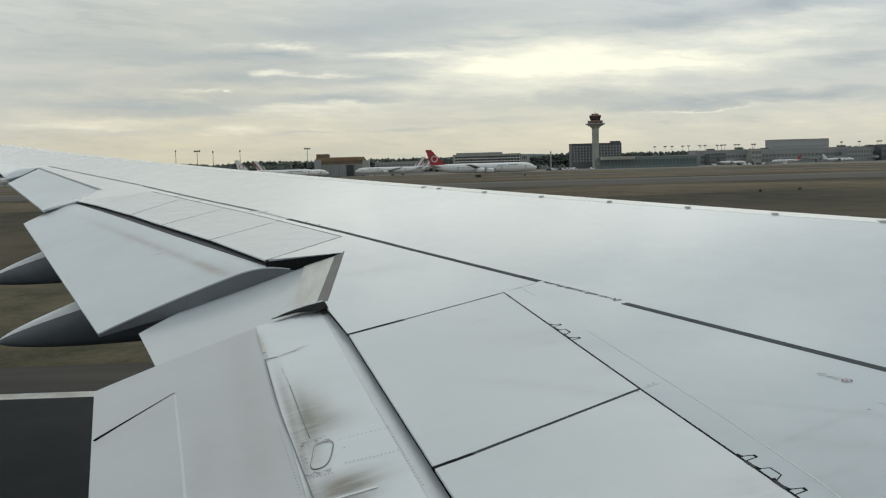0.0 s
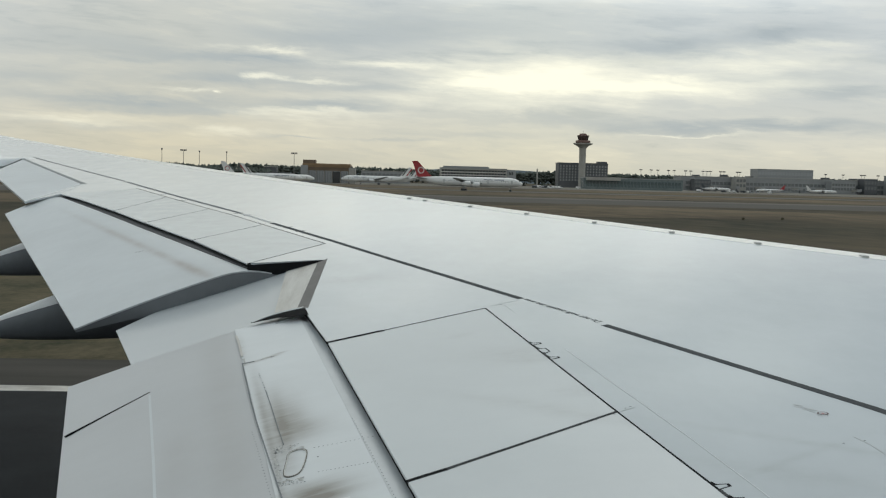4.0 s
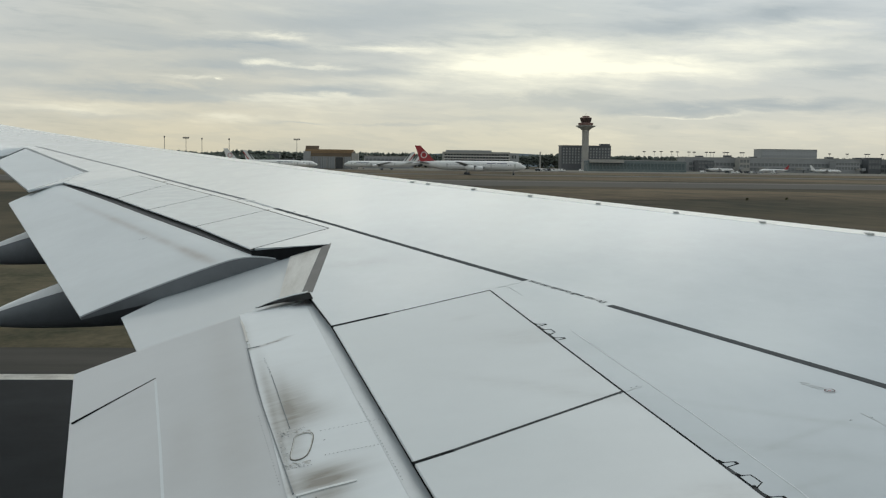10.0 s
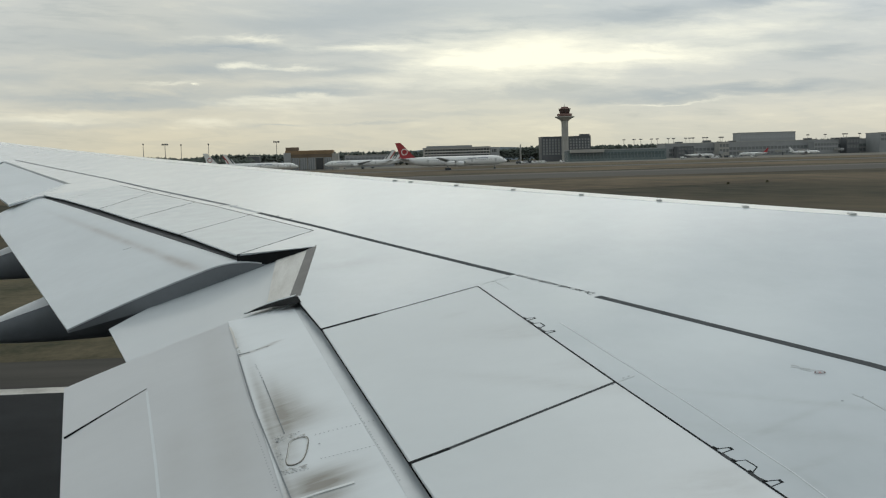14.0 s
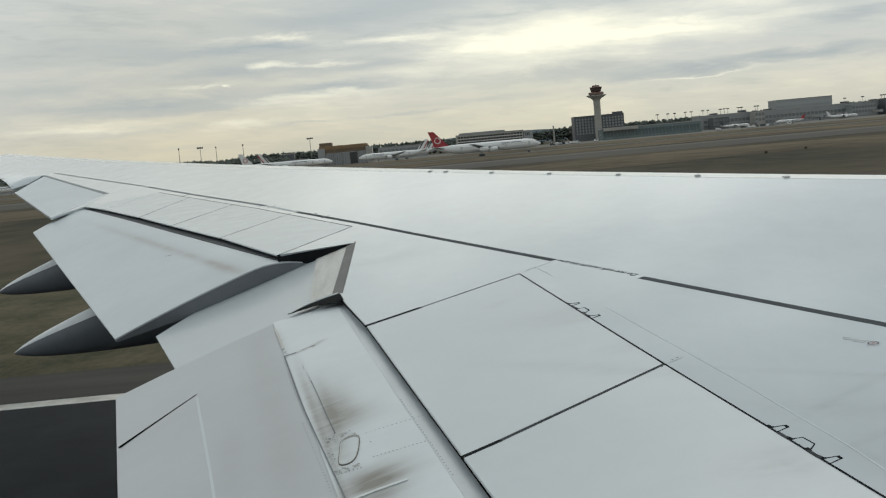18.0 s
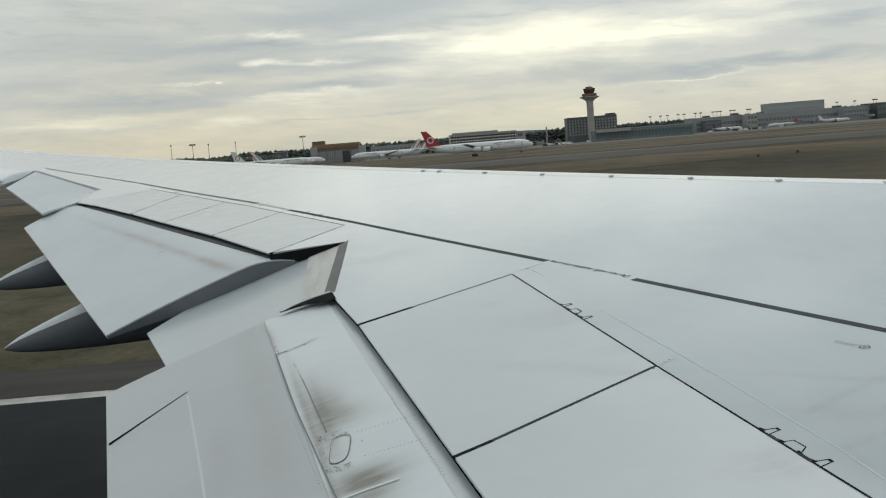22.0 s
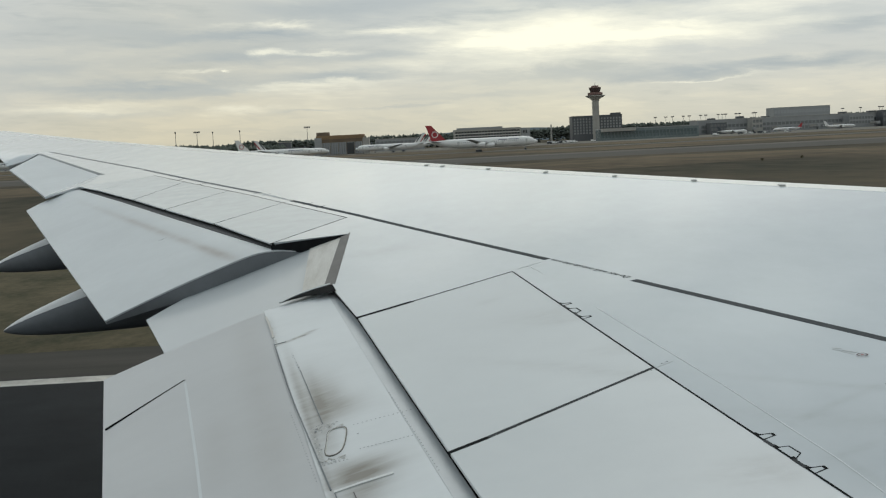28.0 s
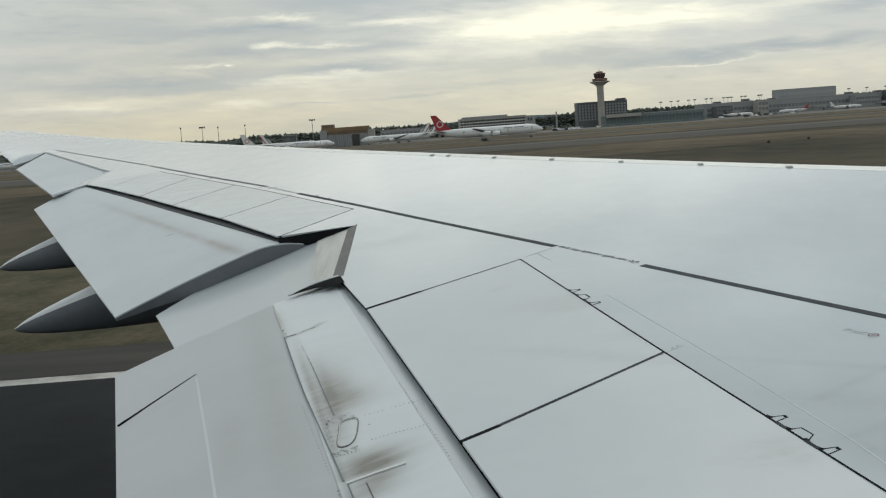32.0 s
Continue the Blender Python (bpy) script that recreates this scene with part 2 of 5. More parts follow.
def soiled(m, spots, dirt, amount, grain=(2.2, 4.0, 2.2), contrast=1.0, turn=0.0):
    """Soot blown back over a painted panel: spots are (centre, length axis, half length, half width, weight); turn: degrees that the streaks lie round z."""
    n, l = m.node_tree.nodes, m.node_tree.links
    b = n["Principled BSDF"]
    old = b.inputs["Base Color"].links[0].from_socket
    c = n.new("ShaderNodeTexCoord")
    total = None

    def mth(op, a, v):
        k = n.new("ShaderNodeMath")
        k.operation = op
        for i, q in enumerate((a, v)):
            if isinstance(q, (int, float)):
                k.inputs[i].default_value = q
            else:
                l.new(q, k.inputs[i])
        return k.outputs[0]

    for centre, axis, la, lb, *weight in spots:
        sub = n.new("ShaderNodeVectorMath")
        sub.operation = "SUBTRACT"
        l.new(c.outputs["Object"], sub.inputs[0])
        sub.inputs[1].default_value = centre
        d1 = n.new("ShaderNodeVectorMath")
        d1.operation = "DOT_PRODUCT"
        l.new(sub.outputs[0], d1.inputs[0])
        d1.inputs[1].default_value = axis
        ln = n.new("ShaderNodeVectorMath")
        ln.operation = "LENGTH"
        l.new(sub.outputs[0], ln.inputs[0])
        a2 = mth("POWER", mth("ABSOLUTE", d1.outputs["Value"], 0), 2.0)
        r2 = mth("POWER", ln.outputs["Value"], 2.0)
        e = mth("ADD", mth("DIVIDE", a2, la * la), mth("DIVIDE", mth("SUBTRACT", r2, a2), lb * lb))
        g = mth("EXPONENT", mth("MULTIPLY", e, -1.0), 0)
        if weight:
            g = mth("MULTIPLY", g, weight[0])
        total = g if total is None else mth("ADD", total, g)
    mp = n.new("ShaderNodeMapping")
    mp.vector_type = "TEXTURE"
    mp.inputs["Rotation"].default_value = (0, 0, radians(turn))
    mp.inputs["Scale"].default_value = tuple(1.0 / v for v in grain)
    l.new(c.outputs["Object"], mp.inputs["Vector"])
    nz = node(n, "ShaderNodeTexNoise", Scale=3.0, Detail=6.0, Roughness=0.65)
    l.new(mp.outputs[0], nz.inputs["Vector"])
    k = mth("MULTIPLY", total, mth("MAXIMUM", mth("MULTIPLY", mth("ADD", mth("MULTIPLY", mth("SUBTRACT", nz.outputs["Fac"], 0.5), 2.0 * contrast), 0.7), amount), 0.0))
    k = mth("MINIMUM", k, 0.85)
    mx = n.new("ShaderNodeMix")
    mx.data_type = "RGBA"
    l.new(k, mx.inputs[0])
    l.new(old, mx.inputs[6])
    mx.inputs[7].default_value = (*dirt, 1)
    l.new(mx.outputs[2], b.inputs["Base Color"])
    return m


WHITE = material("wing_paint", (0.567, 0.602, 0.616), 0.11, vary=0.035, scale=0.3, stretch=(1, 0.6, 1), spec=0.40, bump=0.09, bump_scale=0.35)
SPOILER = material("spoiler_paint", (0.592, 0.621, 0.626), 0.30, vary=0.03, scale=0.4, spec=0.8)
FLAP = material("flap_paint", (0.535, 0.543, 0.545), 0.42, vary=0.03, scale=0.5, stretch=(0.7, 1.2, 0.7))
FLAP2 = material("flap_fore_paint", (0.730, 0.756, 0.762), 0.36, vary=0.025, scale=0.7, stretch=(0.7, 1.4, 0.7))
OFLAP = material("outer_flap_paint", (0.622, 0.65, 0.658), 0.38, vary=0.04, scale=0.6)
GREYPAINT = material("grey_paint", (0.20, 0.215, 0.225), 0.45, vary=0.08, scale=1.2, spec=0.25)
SHADEGREY = material("fairing_shade_grey", (0.150, 0.163, 0.176), 0.45, vary=0.08, scale=1.2)
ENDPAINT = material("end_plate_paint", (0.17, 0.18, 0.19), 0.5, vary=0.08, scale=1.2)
GREYLINE = material("walkway_tape", (0.062, 0.070, 0.074), 0.75, vary=0.12, scale=6.0, spec=0.15)
DULLBLACK = material("black_rubber_and_shade", (0.014, 0.015, 0.016), 0.85, vary=0.2, scale=5.0, spec=0.08)
SLOT = material("slot_filler", (0.055, 0.058, 0.060), 0.8, vary=0.3, scale=6.0, spec=0.15)
OSPOILER = material("outer_spoiler_paint", (0.545, 0.583, 0.598), 0.19, vary=0.03, scale=0.4, spec=0.45)
FARLINE = material("hazed_walkway_tape", (0.19, 0.20, 0.205), 0.75, vary=0.15, scale=4.0, spec=0.15)
BAY = material("bay_primer", (0.05, 0.052, 0.054), 0.7, vary=0.2, scale=3.0)
JOINT = material("fine_joint", (0.55, 0.575, 0.568), 0.18, vary=0.08, scale=5.0, spec=0.9)
FAINT = material("panel_joint", (0.44, 0.465, 0.47), 0.5, vary=0.1, scale=5.0)
FILLED = material("filled_joint", (0.535, 0.567, 0.578), 0.3, vary=0.06, scale=4.0)
METAL = material("bare_metal", (0.62, 0.62, 0.60), 0.32, metal=0.8, vary=0.06, scale=5.0)
GREYPAD = material("pad_paint", (0.52, 0.52, 0.50), 0.5, vary=0.1, scale=8.0)
BEIGE = material("worn_beige_paint", (0.645, 0.63, 0.59), 0.5, vary=0.06, scale=3.0, stretch=(4.0, 0.3, 1), tint=(0.50, 0.475, 0.43))
REVEALWHITE = material("seam_paint", (0.72, 0.73, 0.72), 0.35, vary=0.04, scale=3.0)
STRIP = material("strip_grey_brown", (0.185, 0.175, 0.165), 0.6, vary=0.1, scale=3.0, spec=0.2)
FARTEXT = material("small_lettering", (0.30, 0.31, 0.315), 0.6, vary=0.3, scale=60.0, tint=(0.48, 0.50, 0.50), spec=0.2)
DARKRED = material("dark_red_paint", (0.12, 0.06, 0.065), 0.5, vary=0.1, scale=8.0, spec=0.2)
RED = material("red_paint", (0.32, 0.07, 0.07), 0.4, vary=0.05)
SEALANT = material("grimy_sealant", (0.60, 0.60, 0.575), 0.5, vary=0.15, scale=14.0, tint=(0.44, 0.425, 0.39))
DOORRIM = material("door_joint", (0.21, 0.20, 0.175), 0.7, vary=0.2, scale=9.0, spec=0.2)
NOSESKIN = material("flap_nose_paint", (0.62, 0.642, 0.648), 0.38, vary=0.04, scale=2.0)
FLAPERON = material("flaperon_paint", (0.515, 0.545, 0.56), 0.34, vary=0.03, scale=0.6, coat=0.2)
LIGHTPAINT = material("slat_paint", (0.88, 0.865, 0.81), 0.30, metal=0.2, vary=0.03, scale=1.5)
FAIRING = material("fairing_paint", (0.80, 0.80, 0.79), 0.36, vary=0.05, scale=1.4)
CABIN = material("cabin_panel", (0.60, 0.585, 0.55), 0.55, vary=0.05, scale=8.0)
REVEAL = material("window_reveal", (0.74, 0.73, 0.70), 0.5, vary=0.04, scale=8.0)

# ---- mesh helpers ----
Flat = namedtuple("Flat", "p u v n")


def mesh_of(name, bm, mat, smooth=False):
    bmesh.ops.recalc_face_normals(bm, faces=bm.faces)
    me = bpy.data.meshes.new(name)
    bm.to_mesh(me)
    bm.free()
    for m in (mat if isinstance(mat, (list, tuple)) else (mat,)):
        me.materials.append(m)
    if smooth:
        me.shade_smooth()
        me.set_sharp_from_angle(angle=radians(40))
    return me


def thing(name, label, category, at=(0, 0, 0), group="", kind=""):
    ob = new(name)
    ob.location = at
    return tagged(ob, label, category, group, kind)


def aboard(ob):
    """Give a part of the aircraft its attitude."""
    ob.matrix_basis = ATTITUDE @ ob.matrix_basis


def part(name, bm, mat, parent, label="", smooth=False, shift=None):
    """One mesh under a thing or a part. shift: where the mesh's own origin lies in its parent (by default it is built in world places)."""
    ob = new(name, mesh_of(name, bm, mat, smooth))
    ob.parent = parent
    if shift is not None:
        ob.location = shift
    else:
        ob.location = -parent.location if parent.parent is None else (0, 0, 0)
    return tagged(ob, label)


def add_box(bm, lo, hi, m=None):
    vs = [bm.verts.new((x, y, z)) for z in (lo[2], hi[2]) for x, y in ((lo[0], lo[1]), (hi[0], lo[1]), (hi[0], hi[1]), (lo[0], hi[1]))]
    for f in ((3, 2, 1, 0), (4, 5, 6, 7), (0, 1, 5, 4), (1, 2, 6, 5), (2, 3, 7, 6), (3, 0, 4, 7)):
        bm.faces.new([vs[i] for i in f])
    if m is not None:
        for v in vs:
            v.co = m @ v.co
    return vs


def box(lo, hi, bevel=0.0, m=None):
    bm = bmesh.new()
    add_box(bm, lo, hi, m)
    if bevel:
        bmesh.ops.bevel(bm, geom=bm.edges[:], offset=bevel, segments=2, affect="EDGES", profile=0.5)
    return bm


def add_tube(bm, a, b, r0, r1, sides=10, caps=True):
    a, b = Vector(a), Vector(b)
    q = (b - a).to_track_quat("Z", "Y")
    rings = []
    for c, r in ((a, r0), (b, r1)):
        rings.append([bm.verts.new(c + q @ Vector((r * math.cos(2 * math.pi * i / sides), r * math.sin(2 * math.pi * i / sides), 0))) for i in range(sides)])
    for i in range(sides):
        j = (i + 1) % sides
        bm.faces.new((rings[0][i], rings[0][j], rings[1][j], rings[1][i]))
    if caps:
        bm.faces.new(rings[0][::-1])
        bm.faces.new(rings[1])
    return bm


def tube(a, b, r0, r1, sides=10):
    return add_tube(bmesh.new(), a, b, r0, r1, sides)


def lathe(profile, sides=24):
    """A body of revolution about z from (radius, height) pairs."""
    bm = bmesh.new()
    rings = [[bm.verts.new((r * math.cos(2 * math.pi * i / sides), r * math.sin(2 * math.pi * i / sides), z)) for i in range(sides)] for r, z in profile]
    for a, b in zip(rings, rings[1:]):
        for i in range(sides):
            j = (i + 1) % sides
            bm.faces.new((a[i], a[j], b[j], b[i]))
    bm.faces.new(rings[0][::-1])
    bm.faces.new(rings[-1])
    return bm


def loft(sections):
    """A closed skin over rings of equal length."""
    bm = bmesh.new()
    rings = [[bm.verts.new(p) for p in s] for s in sections]
    k = len(rings[0])
    for a, b in zip(rings, rings[1:]):
        for i in range(k):
            j = (i + 1) % k
            bm.faces.new((a[i], a[j], b[j], b[i]))
    bm.faces.new(rings[0][::-1])
    bm.faces.new(rings[-1])
    return bm


def sheet(top, bottom):
    """A closed slab from two equal grids of points."""
    bm = bmesh.new()
    t = [[bm.verts.new(p) for p in row] for row in top]
    b = [[bm.verts.new(p) for p in row] for row in bottom]
    r, c = len(t), len(t[0])
    for i in range(r - 1):
        for j in range(c - 1):
            bm.faces.new((t[i][j], t[i][j + 1], t[i + 1][j + 1], t[i + 1][j]))
            bm.faces.new((b[i][j], b[i + 1][j], b[i + 1][j + 1], b[i][j + 1]))
    for i in range(r - 1):
        bm.faces.new((t[i][0], t[i + 1][0], b[i + 1][0], b[i][0]))
        bm.faces.new((t[i][-1], b[i][-1], b[i + 1][-1], t[i + 1][-1]))
    for j in range(c - 1):
        bm.faces.new((t[0][j], b[0][j], b[0][j + 1], t[0][j + 1]))
        bm.faces.new((t[-1][j], t[-1][j + 1], b[-1][j + 1], b[-1][j]))
    return bm


# ---- the wing: x ahead, y outboard, z up; the ground is z = 0 ----
EYE = 5.8


def flex(y):
    return 0.0022 * max(y - 11.0, 0.0)


def skin_z(x, y):
    """Height of the upper surface: dihedral, incidence and the upward bend towards the tip."""
    return EYE - 1.7597 + 0.0824 * y + 0.0676 * x + 0.000533 * y * y + flex(y)


def on_skin(x, y, lift=0.0):
    return Vector((x, y, skin_z(x, y) + lift))


def lead_x(y):
    return 11.19 - 0.646 * y


wing = thing("aircraft_wing", "white painted airliner wing with flaps lowered and grey walkway lines", "aircraft wing", (3.0, 3.0, 0.0))

gear = part("main_gear", tube((3.6, 3.4, 1.0), (3.8, 3.2, 4.3), 0.17, 0.2, 14), METAL, wing, "steel main landing gear leg")
for gx in (2.9, 4.3):
    for gy in (2.95, 3.85):
        part("tyre", tube((gx, gy - 0.24, 0.66), (gx, gy + 0.24, 0.66), 0.66, 0.66, 28), DULLBLACK, gear, "black rubber tyre")
part("bogie_beam", box((2.8, 3.3, 0.56), (4.4, 3.5, 0.9), 0.04), METAL, gear)

# main skin: trailing-edge corner of each station, and where its chord meets the leading edge
TRAIL = [(2.33, -0.8), (1.32, 5.65), (0.87, 8.50), (-0.35, 7.57), (-0.60, 8.71), (-0.56, 11.28), (-1.35, 11.26), (-0.63, 12.42), (-4.52, 19.96), (-5.74, 19.44), (-5.81, 21.20), (-9.41, 28.49), (-10.04, 27.9), (-11.08, 30.0), (-12.2, 32.4), (-15.6, 39.6)]
LEAD = [-0.8, 7.0, 10.97, 11.05, 11.9, 13.4, 13.6, 14.5, 20.9, 21.0, 22.6, 30.0, 31.0, 32.8, 34.7, 40.0]
top, bottom = [], []
for k in range(len(TRAIL) - 1):
    (x0, y0), (x1, y1) = TRAIL[k], TRAIL[k + 1]
    span = math.hypot(x1 - x0, y1 - y0)
    steps = max(2, int(span / 0.55))
    for i in range(steps + (k == len(TRAIL) - 2)):
        g = i / steps
        tx, ty = x0 + (x1 - x0) * g, y0 + (y1 - y0) * g
        ly = LEAD[k] + (LEAD[k + 1] - LEAD[k]) * g
        lx = lead_x(ly)
        trow, brow = [], []
        for j in range(17):
            s = j / 16
            x, y = tx + (lx - tx) * s, ty + (ly - ty) * s
            droop = -0.18 * max(0.0, 1 - s / 0.22) ** 1.3 * math.exp(-abs(ty - 27.9) / 1.1) if k >= 11 and (k > 11 or g > 0) else 0.0
            trow.append(on_skin(x, y, droop))
            thick = 0.012 + (0.9 - 0.018 * y) * (4 * s * (1 - s)) ** 0.7 + 0.12 * s
            brow.append(on_skin(x, y, droop - max(0.012, thick)))
        top.append(trow)
        bottom.append(brow)
part("upper_skin", sheet(top, bottom), WHITE, wing, "glossy white wing skin", smooth=True)


def ribbon(points, width, mat, name, label="", lift=0.0008, parent=None, place=on_skin, thick=0.0004):
    """A flat strip of tape or sealant along a line on the skin."""
    pts = []
    for (xa, ya), (xb, yb) in zip(points, points[1:]):
        n = max(1, int(math.hypot(xb - xa, yb - ya) / 0.5))
        pts += [(xa + (xb - xa) * i / n, ya + (yb - ya) * i / n) for i in range(n)]
    pts.append(points[-1])
    t, b = [], []
    for i, (x, y) in enumerate(pts):
        xa, ya = pts[max(0, i - 1)]
        xb, yb = pts[min(len(pts) - 1, i + 1)]
        d = math.hypot(xb - xa, yb - ya)
        nx, ny = -(yb - ya) / d * width / 2, (xb - xa) / d * width / 2
        t.append([place(x + nx, y + ny, lift + thick), place(x - nx, y - ny, lift + thick)])
        b.append([place(x + nx, y + ny, lift - 0.01), place(x - nx, y - ny, lift - 0.01)])
    return part(name, sheet(t, b), mat, parent or wing, label)


def between(p, q, g):
    return (p[0] + (q[0] - p[0]) * g, p[1] + (q[1] - p[1]) * g)


def panel(corners, mat, name, label="", inset=0.0, depth=0.014, lift=0.0, parent=None, place=on_skin, n=6):
    """A four-cornered plate that follows the skin; corners run hinge outer, hinge inner, aft inner, aft outer."""
    cx = sum(c[0] for c in corners) / 4
    cy = sum(c[1] for c in corners) / 4
    cs = []
    for x, y in corners:
        d = math.hypot(cx - x, cy - y)
        cs.append((x + (cx - x) / d * inset, y + (cy - y) / d * inset))
    t, b = [], []
    for i in range(n + 1):
        a, c = between(cs[0], cs[1], i / n), between(cs[3], cs[2], i / n)
        row = [between(a, c, j / n) for j in range(n + 1)]
        t.append([place(x, y, lift) for x, y in row])
        b.append([place(x, y, lift - depth) for x, y in row])
    return part(name, sheet(t, b), mat, parent or wing, label, smooth=True)


# inboard spoilers over their dark bay
A, B, C, D = (0.87, 8.50), (1.32, 5.65), (0.16, 4.78), (-0.35, 7.57)
Q = (1.629, 3.765)
HIN = (B[0] + (Q[0] - B[0]) * (B[1] - 0.4) / (B[1] - Q[1]), 0.4)
CIN = (C[0] + 0.183 * (C[1] - 0.4), 0.4)
panel([between(A, B, -0.004), HIN, between(CIN, HIN, 0.025), between(between(D, C, -0.004), A, 0.025)], BAY, "spoiler_bay", "dark open joint below the spoilers", depth=0.12, lift=-0.05)
MIDH, MIDT = (1.98, 1.5), (0.77, 1.5)
panel([A, B, C, D], SPOILER, "spoiler", "white hinged spoiler panel", inset=0.011)
panel([B, MIDH, MIDT, C], SPOILER, "spoiler", "white hinged spoiler panel", inset=0.011)
panel([MIDH, HIN, CIN, MIDT], SPOILER, "spoiler", "white hinged spoiler panel", inset=0.011)
# outboard spoilers
K, K2, F, J = (-0.63, 12.42), (-4.52, 19.96), (-1.38, 11.23), (-5.74, 19.44)
panel([between(K2, K, -0.003), K, F, J], BAY, "spoiler_bay", "dark open joint below the spoilers", depth=0.12, lift=-0.045)
CUTS_H = [K, (-1.53, 14.38), (-2.61, 16.35), (-3.63, 18.32), (-4.52, 19.96)]
CUTS_T = [F, (-2.29, 13.15), (-3.28, 15.03), (-4.10, 16.61), (-5.12, 18.45)]
for i in range(4):
    panel([CUTS_H[i + 1], CUTS_H[i], CUTS_T[i], CUTS_T[i + 1]], OSPOILER, "spoiler", "white hinged spoiler panel", inset=0.009)
panel([(-4.52, 19.96), between(CUTS_H[4], CUTS_T[4], 0.02), CUTS_T[4], J], OSPOILER, "skin_panel", "white fixed panel", inset=0.012)

H, F0 = (-0.56, 11.28), (-1.37, 11.16)
def wall(p0, p1, zs0, zs1, out, mat, name, label):
    """A thin upright face along an edge of the skin, set out from it."""
    t, w = [], []
    for i in range(7):
        x, y = between(p0, p1, i / 6)
        z0, z1 = zs0[0] + (zs0[1] - zs0[0]) * i / 6, zs1[0] + (zs1[1] - zs1[0]) * i / 6
        t.append([on_skin(x + out[0], y + out[1], z0), on_skin(x + out[0], y + out[1], z1)])
        w.append([on_skin(x + out[0] * 0.2, y + out[1] * 0.2, z0), on_skin(x + out[0] * 0.2, y + out[1] * 0.2, z1)])
    return part(name, sheet(t, w), mat, wing, label)


# black faces stand in for the shadowed gap below the skin edge
wall(H, F0, (-0.004, -0.004), (-0.04, -0.20), (0.004, -0.006), DULLBLACK, "notch_shade", "black face for the shade under the skin edge")
wall((-0.35, 7.57), (-0.60, 8.71), (-0.004, -0.004), (-0.010, -0.022), (-0.006, -0.002), DULLBLACK, "skin_edge_shade", "black face for the shade under the skin edge")

# walkway line in grey, with the lettering in its gap
ribbon([(2.84, 5.04), (2.67, 5.49), (1.68, 7.72)], 0.062, GREYLINE, "walkway_line", "dark grey painted line")
ribbon([(1.20, 8.81), (0.43, 10.48), (-0.56, 12.61), (-1.46, 14.45)], 0.066, GREYLINE, "walkway_line", "dark grey painted line")
ribbon([(-1.50, 14.53), (-1.99, 15.56)], 0.05, FAINT, "walkway_line", "faded grey painted line")
# far lengths in a lighter grey, with the distance haze in the colour
ribbon([(-2.02, 15.64), (-3.37, 18.17), (-5.03, 21.33)], 0.062, FARLINE, "walkway_line", "dark grey painted line")
ribbon([(-5.10, 21.48), (-6.68, 24.30), (-9.20, 28.75)], 0.050, FARLINE, "walkway_line", "dark grey painted line")


def letters(text, start, end, size, mat, name, label):
    """Painted lettering along the skin from start to end, read from ahead of the wing."""
    cu = bpy.data.curves.new(name, "FONT")
    cu.body, cu.size, cu.offset, cu.resolution_u = text, 1.0, 0.0, 4
    ob = new(name, cu)
    bpy.context.view_layer.update()
    me = bpy.data.meshes.new_from_object(ob.evaluated_get(bpy.context.evaluated_depsgraph_get()))
    bpy.data.objects.remove(ob)
    xs = [v.co.x for v in me.vertices]
    w = max(xs) - min(xs)
    s, e = Vector(start), Vector(end)
    d = (e - s).normalized()
    perp = Vector((-d.y, d.x))
    for v in me.vertices:
        p = s + d * ((v.co.x - min(xs)) / w * (e - s).length) + perp * (v.co.y * size)
        v.co = on_skin(p.x, p.y, 0.0015)
    me.materials.append(mat)
    t = new(name, me)
    t.parent, t.location = wing, -wing.location
    return tagged(t, label)


letters("Do not walk outside this area", (1.69, 7.83), (1.25, 8.79), 0.084, DULLBLACK, "lettering", "small dark grey lettering")
for s, e in (((2.291, 5.616), (2.322, 5.582)), ((2.320, 5.552), (2.370, 5.487)), ((2.279, 5.586), (2.307, 5.556)), ((2.307, 5.534), (2.344, 5.469))):
    ribbon([s, e], 0.013, FARTEXT, "lettering", "tiny dark grey lettering")
cx, cy = (2.372, 5.43)


def ring(r0, r1, mat, name, label):
    bm = bmesh.new()
    a = [bm.verts.new(on_skin(cx + r0 * math.cos(i * math.pi / 14), cy + r0 * math.sin(i * math.pi / 14), 0.005)) for i in range(28)]
    b = [bm.verts.new(on_skin(cx + r1 * math.cos(i * math.pi / 14), cy + r1 * math.sin(i * math.pi / 14), 0.005)) for i in range(28)]
    for i in range(28):
        bm.faces.new((a[i], a[(i + 1) % 28], b[(i + 1) % 28], b[i]))
    return part(name, bm, mat, wing, label)


ring(0.022, 0.029, DARKRED, "marking_ring", "dark red painted ring")
ring(0.002, 0.009, RED, "marking_dot", "small red painted dot")

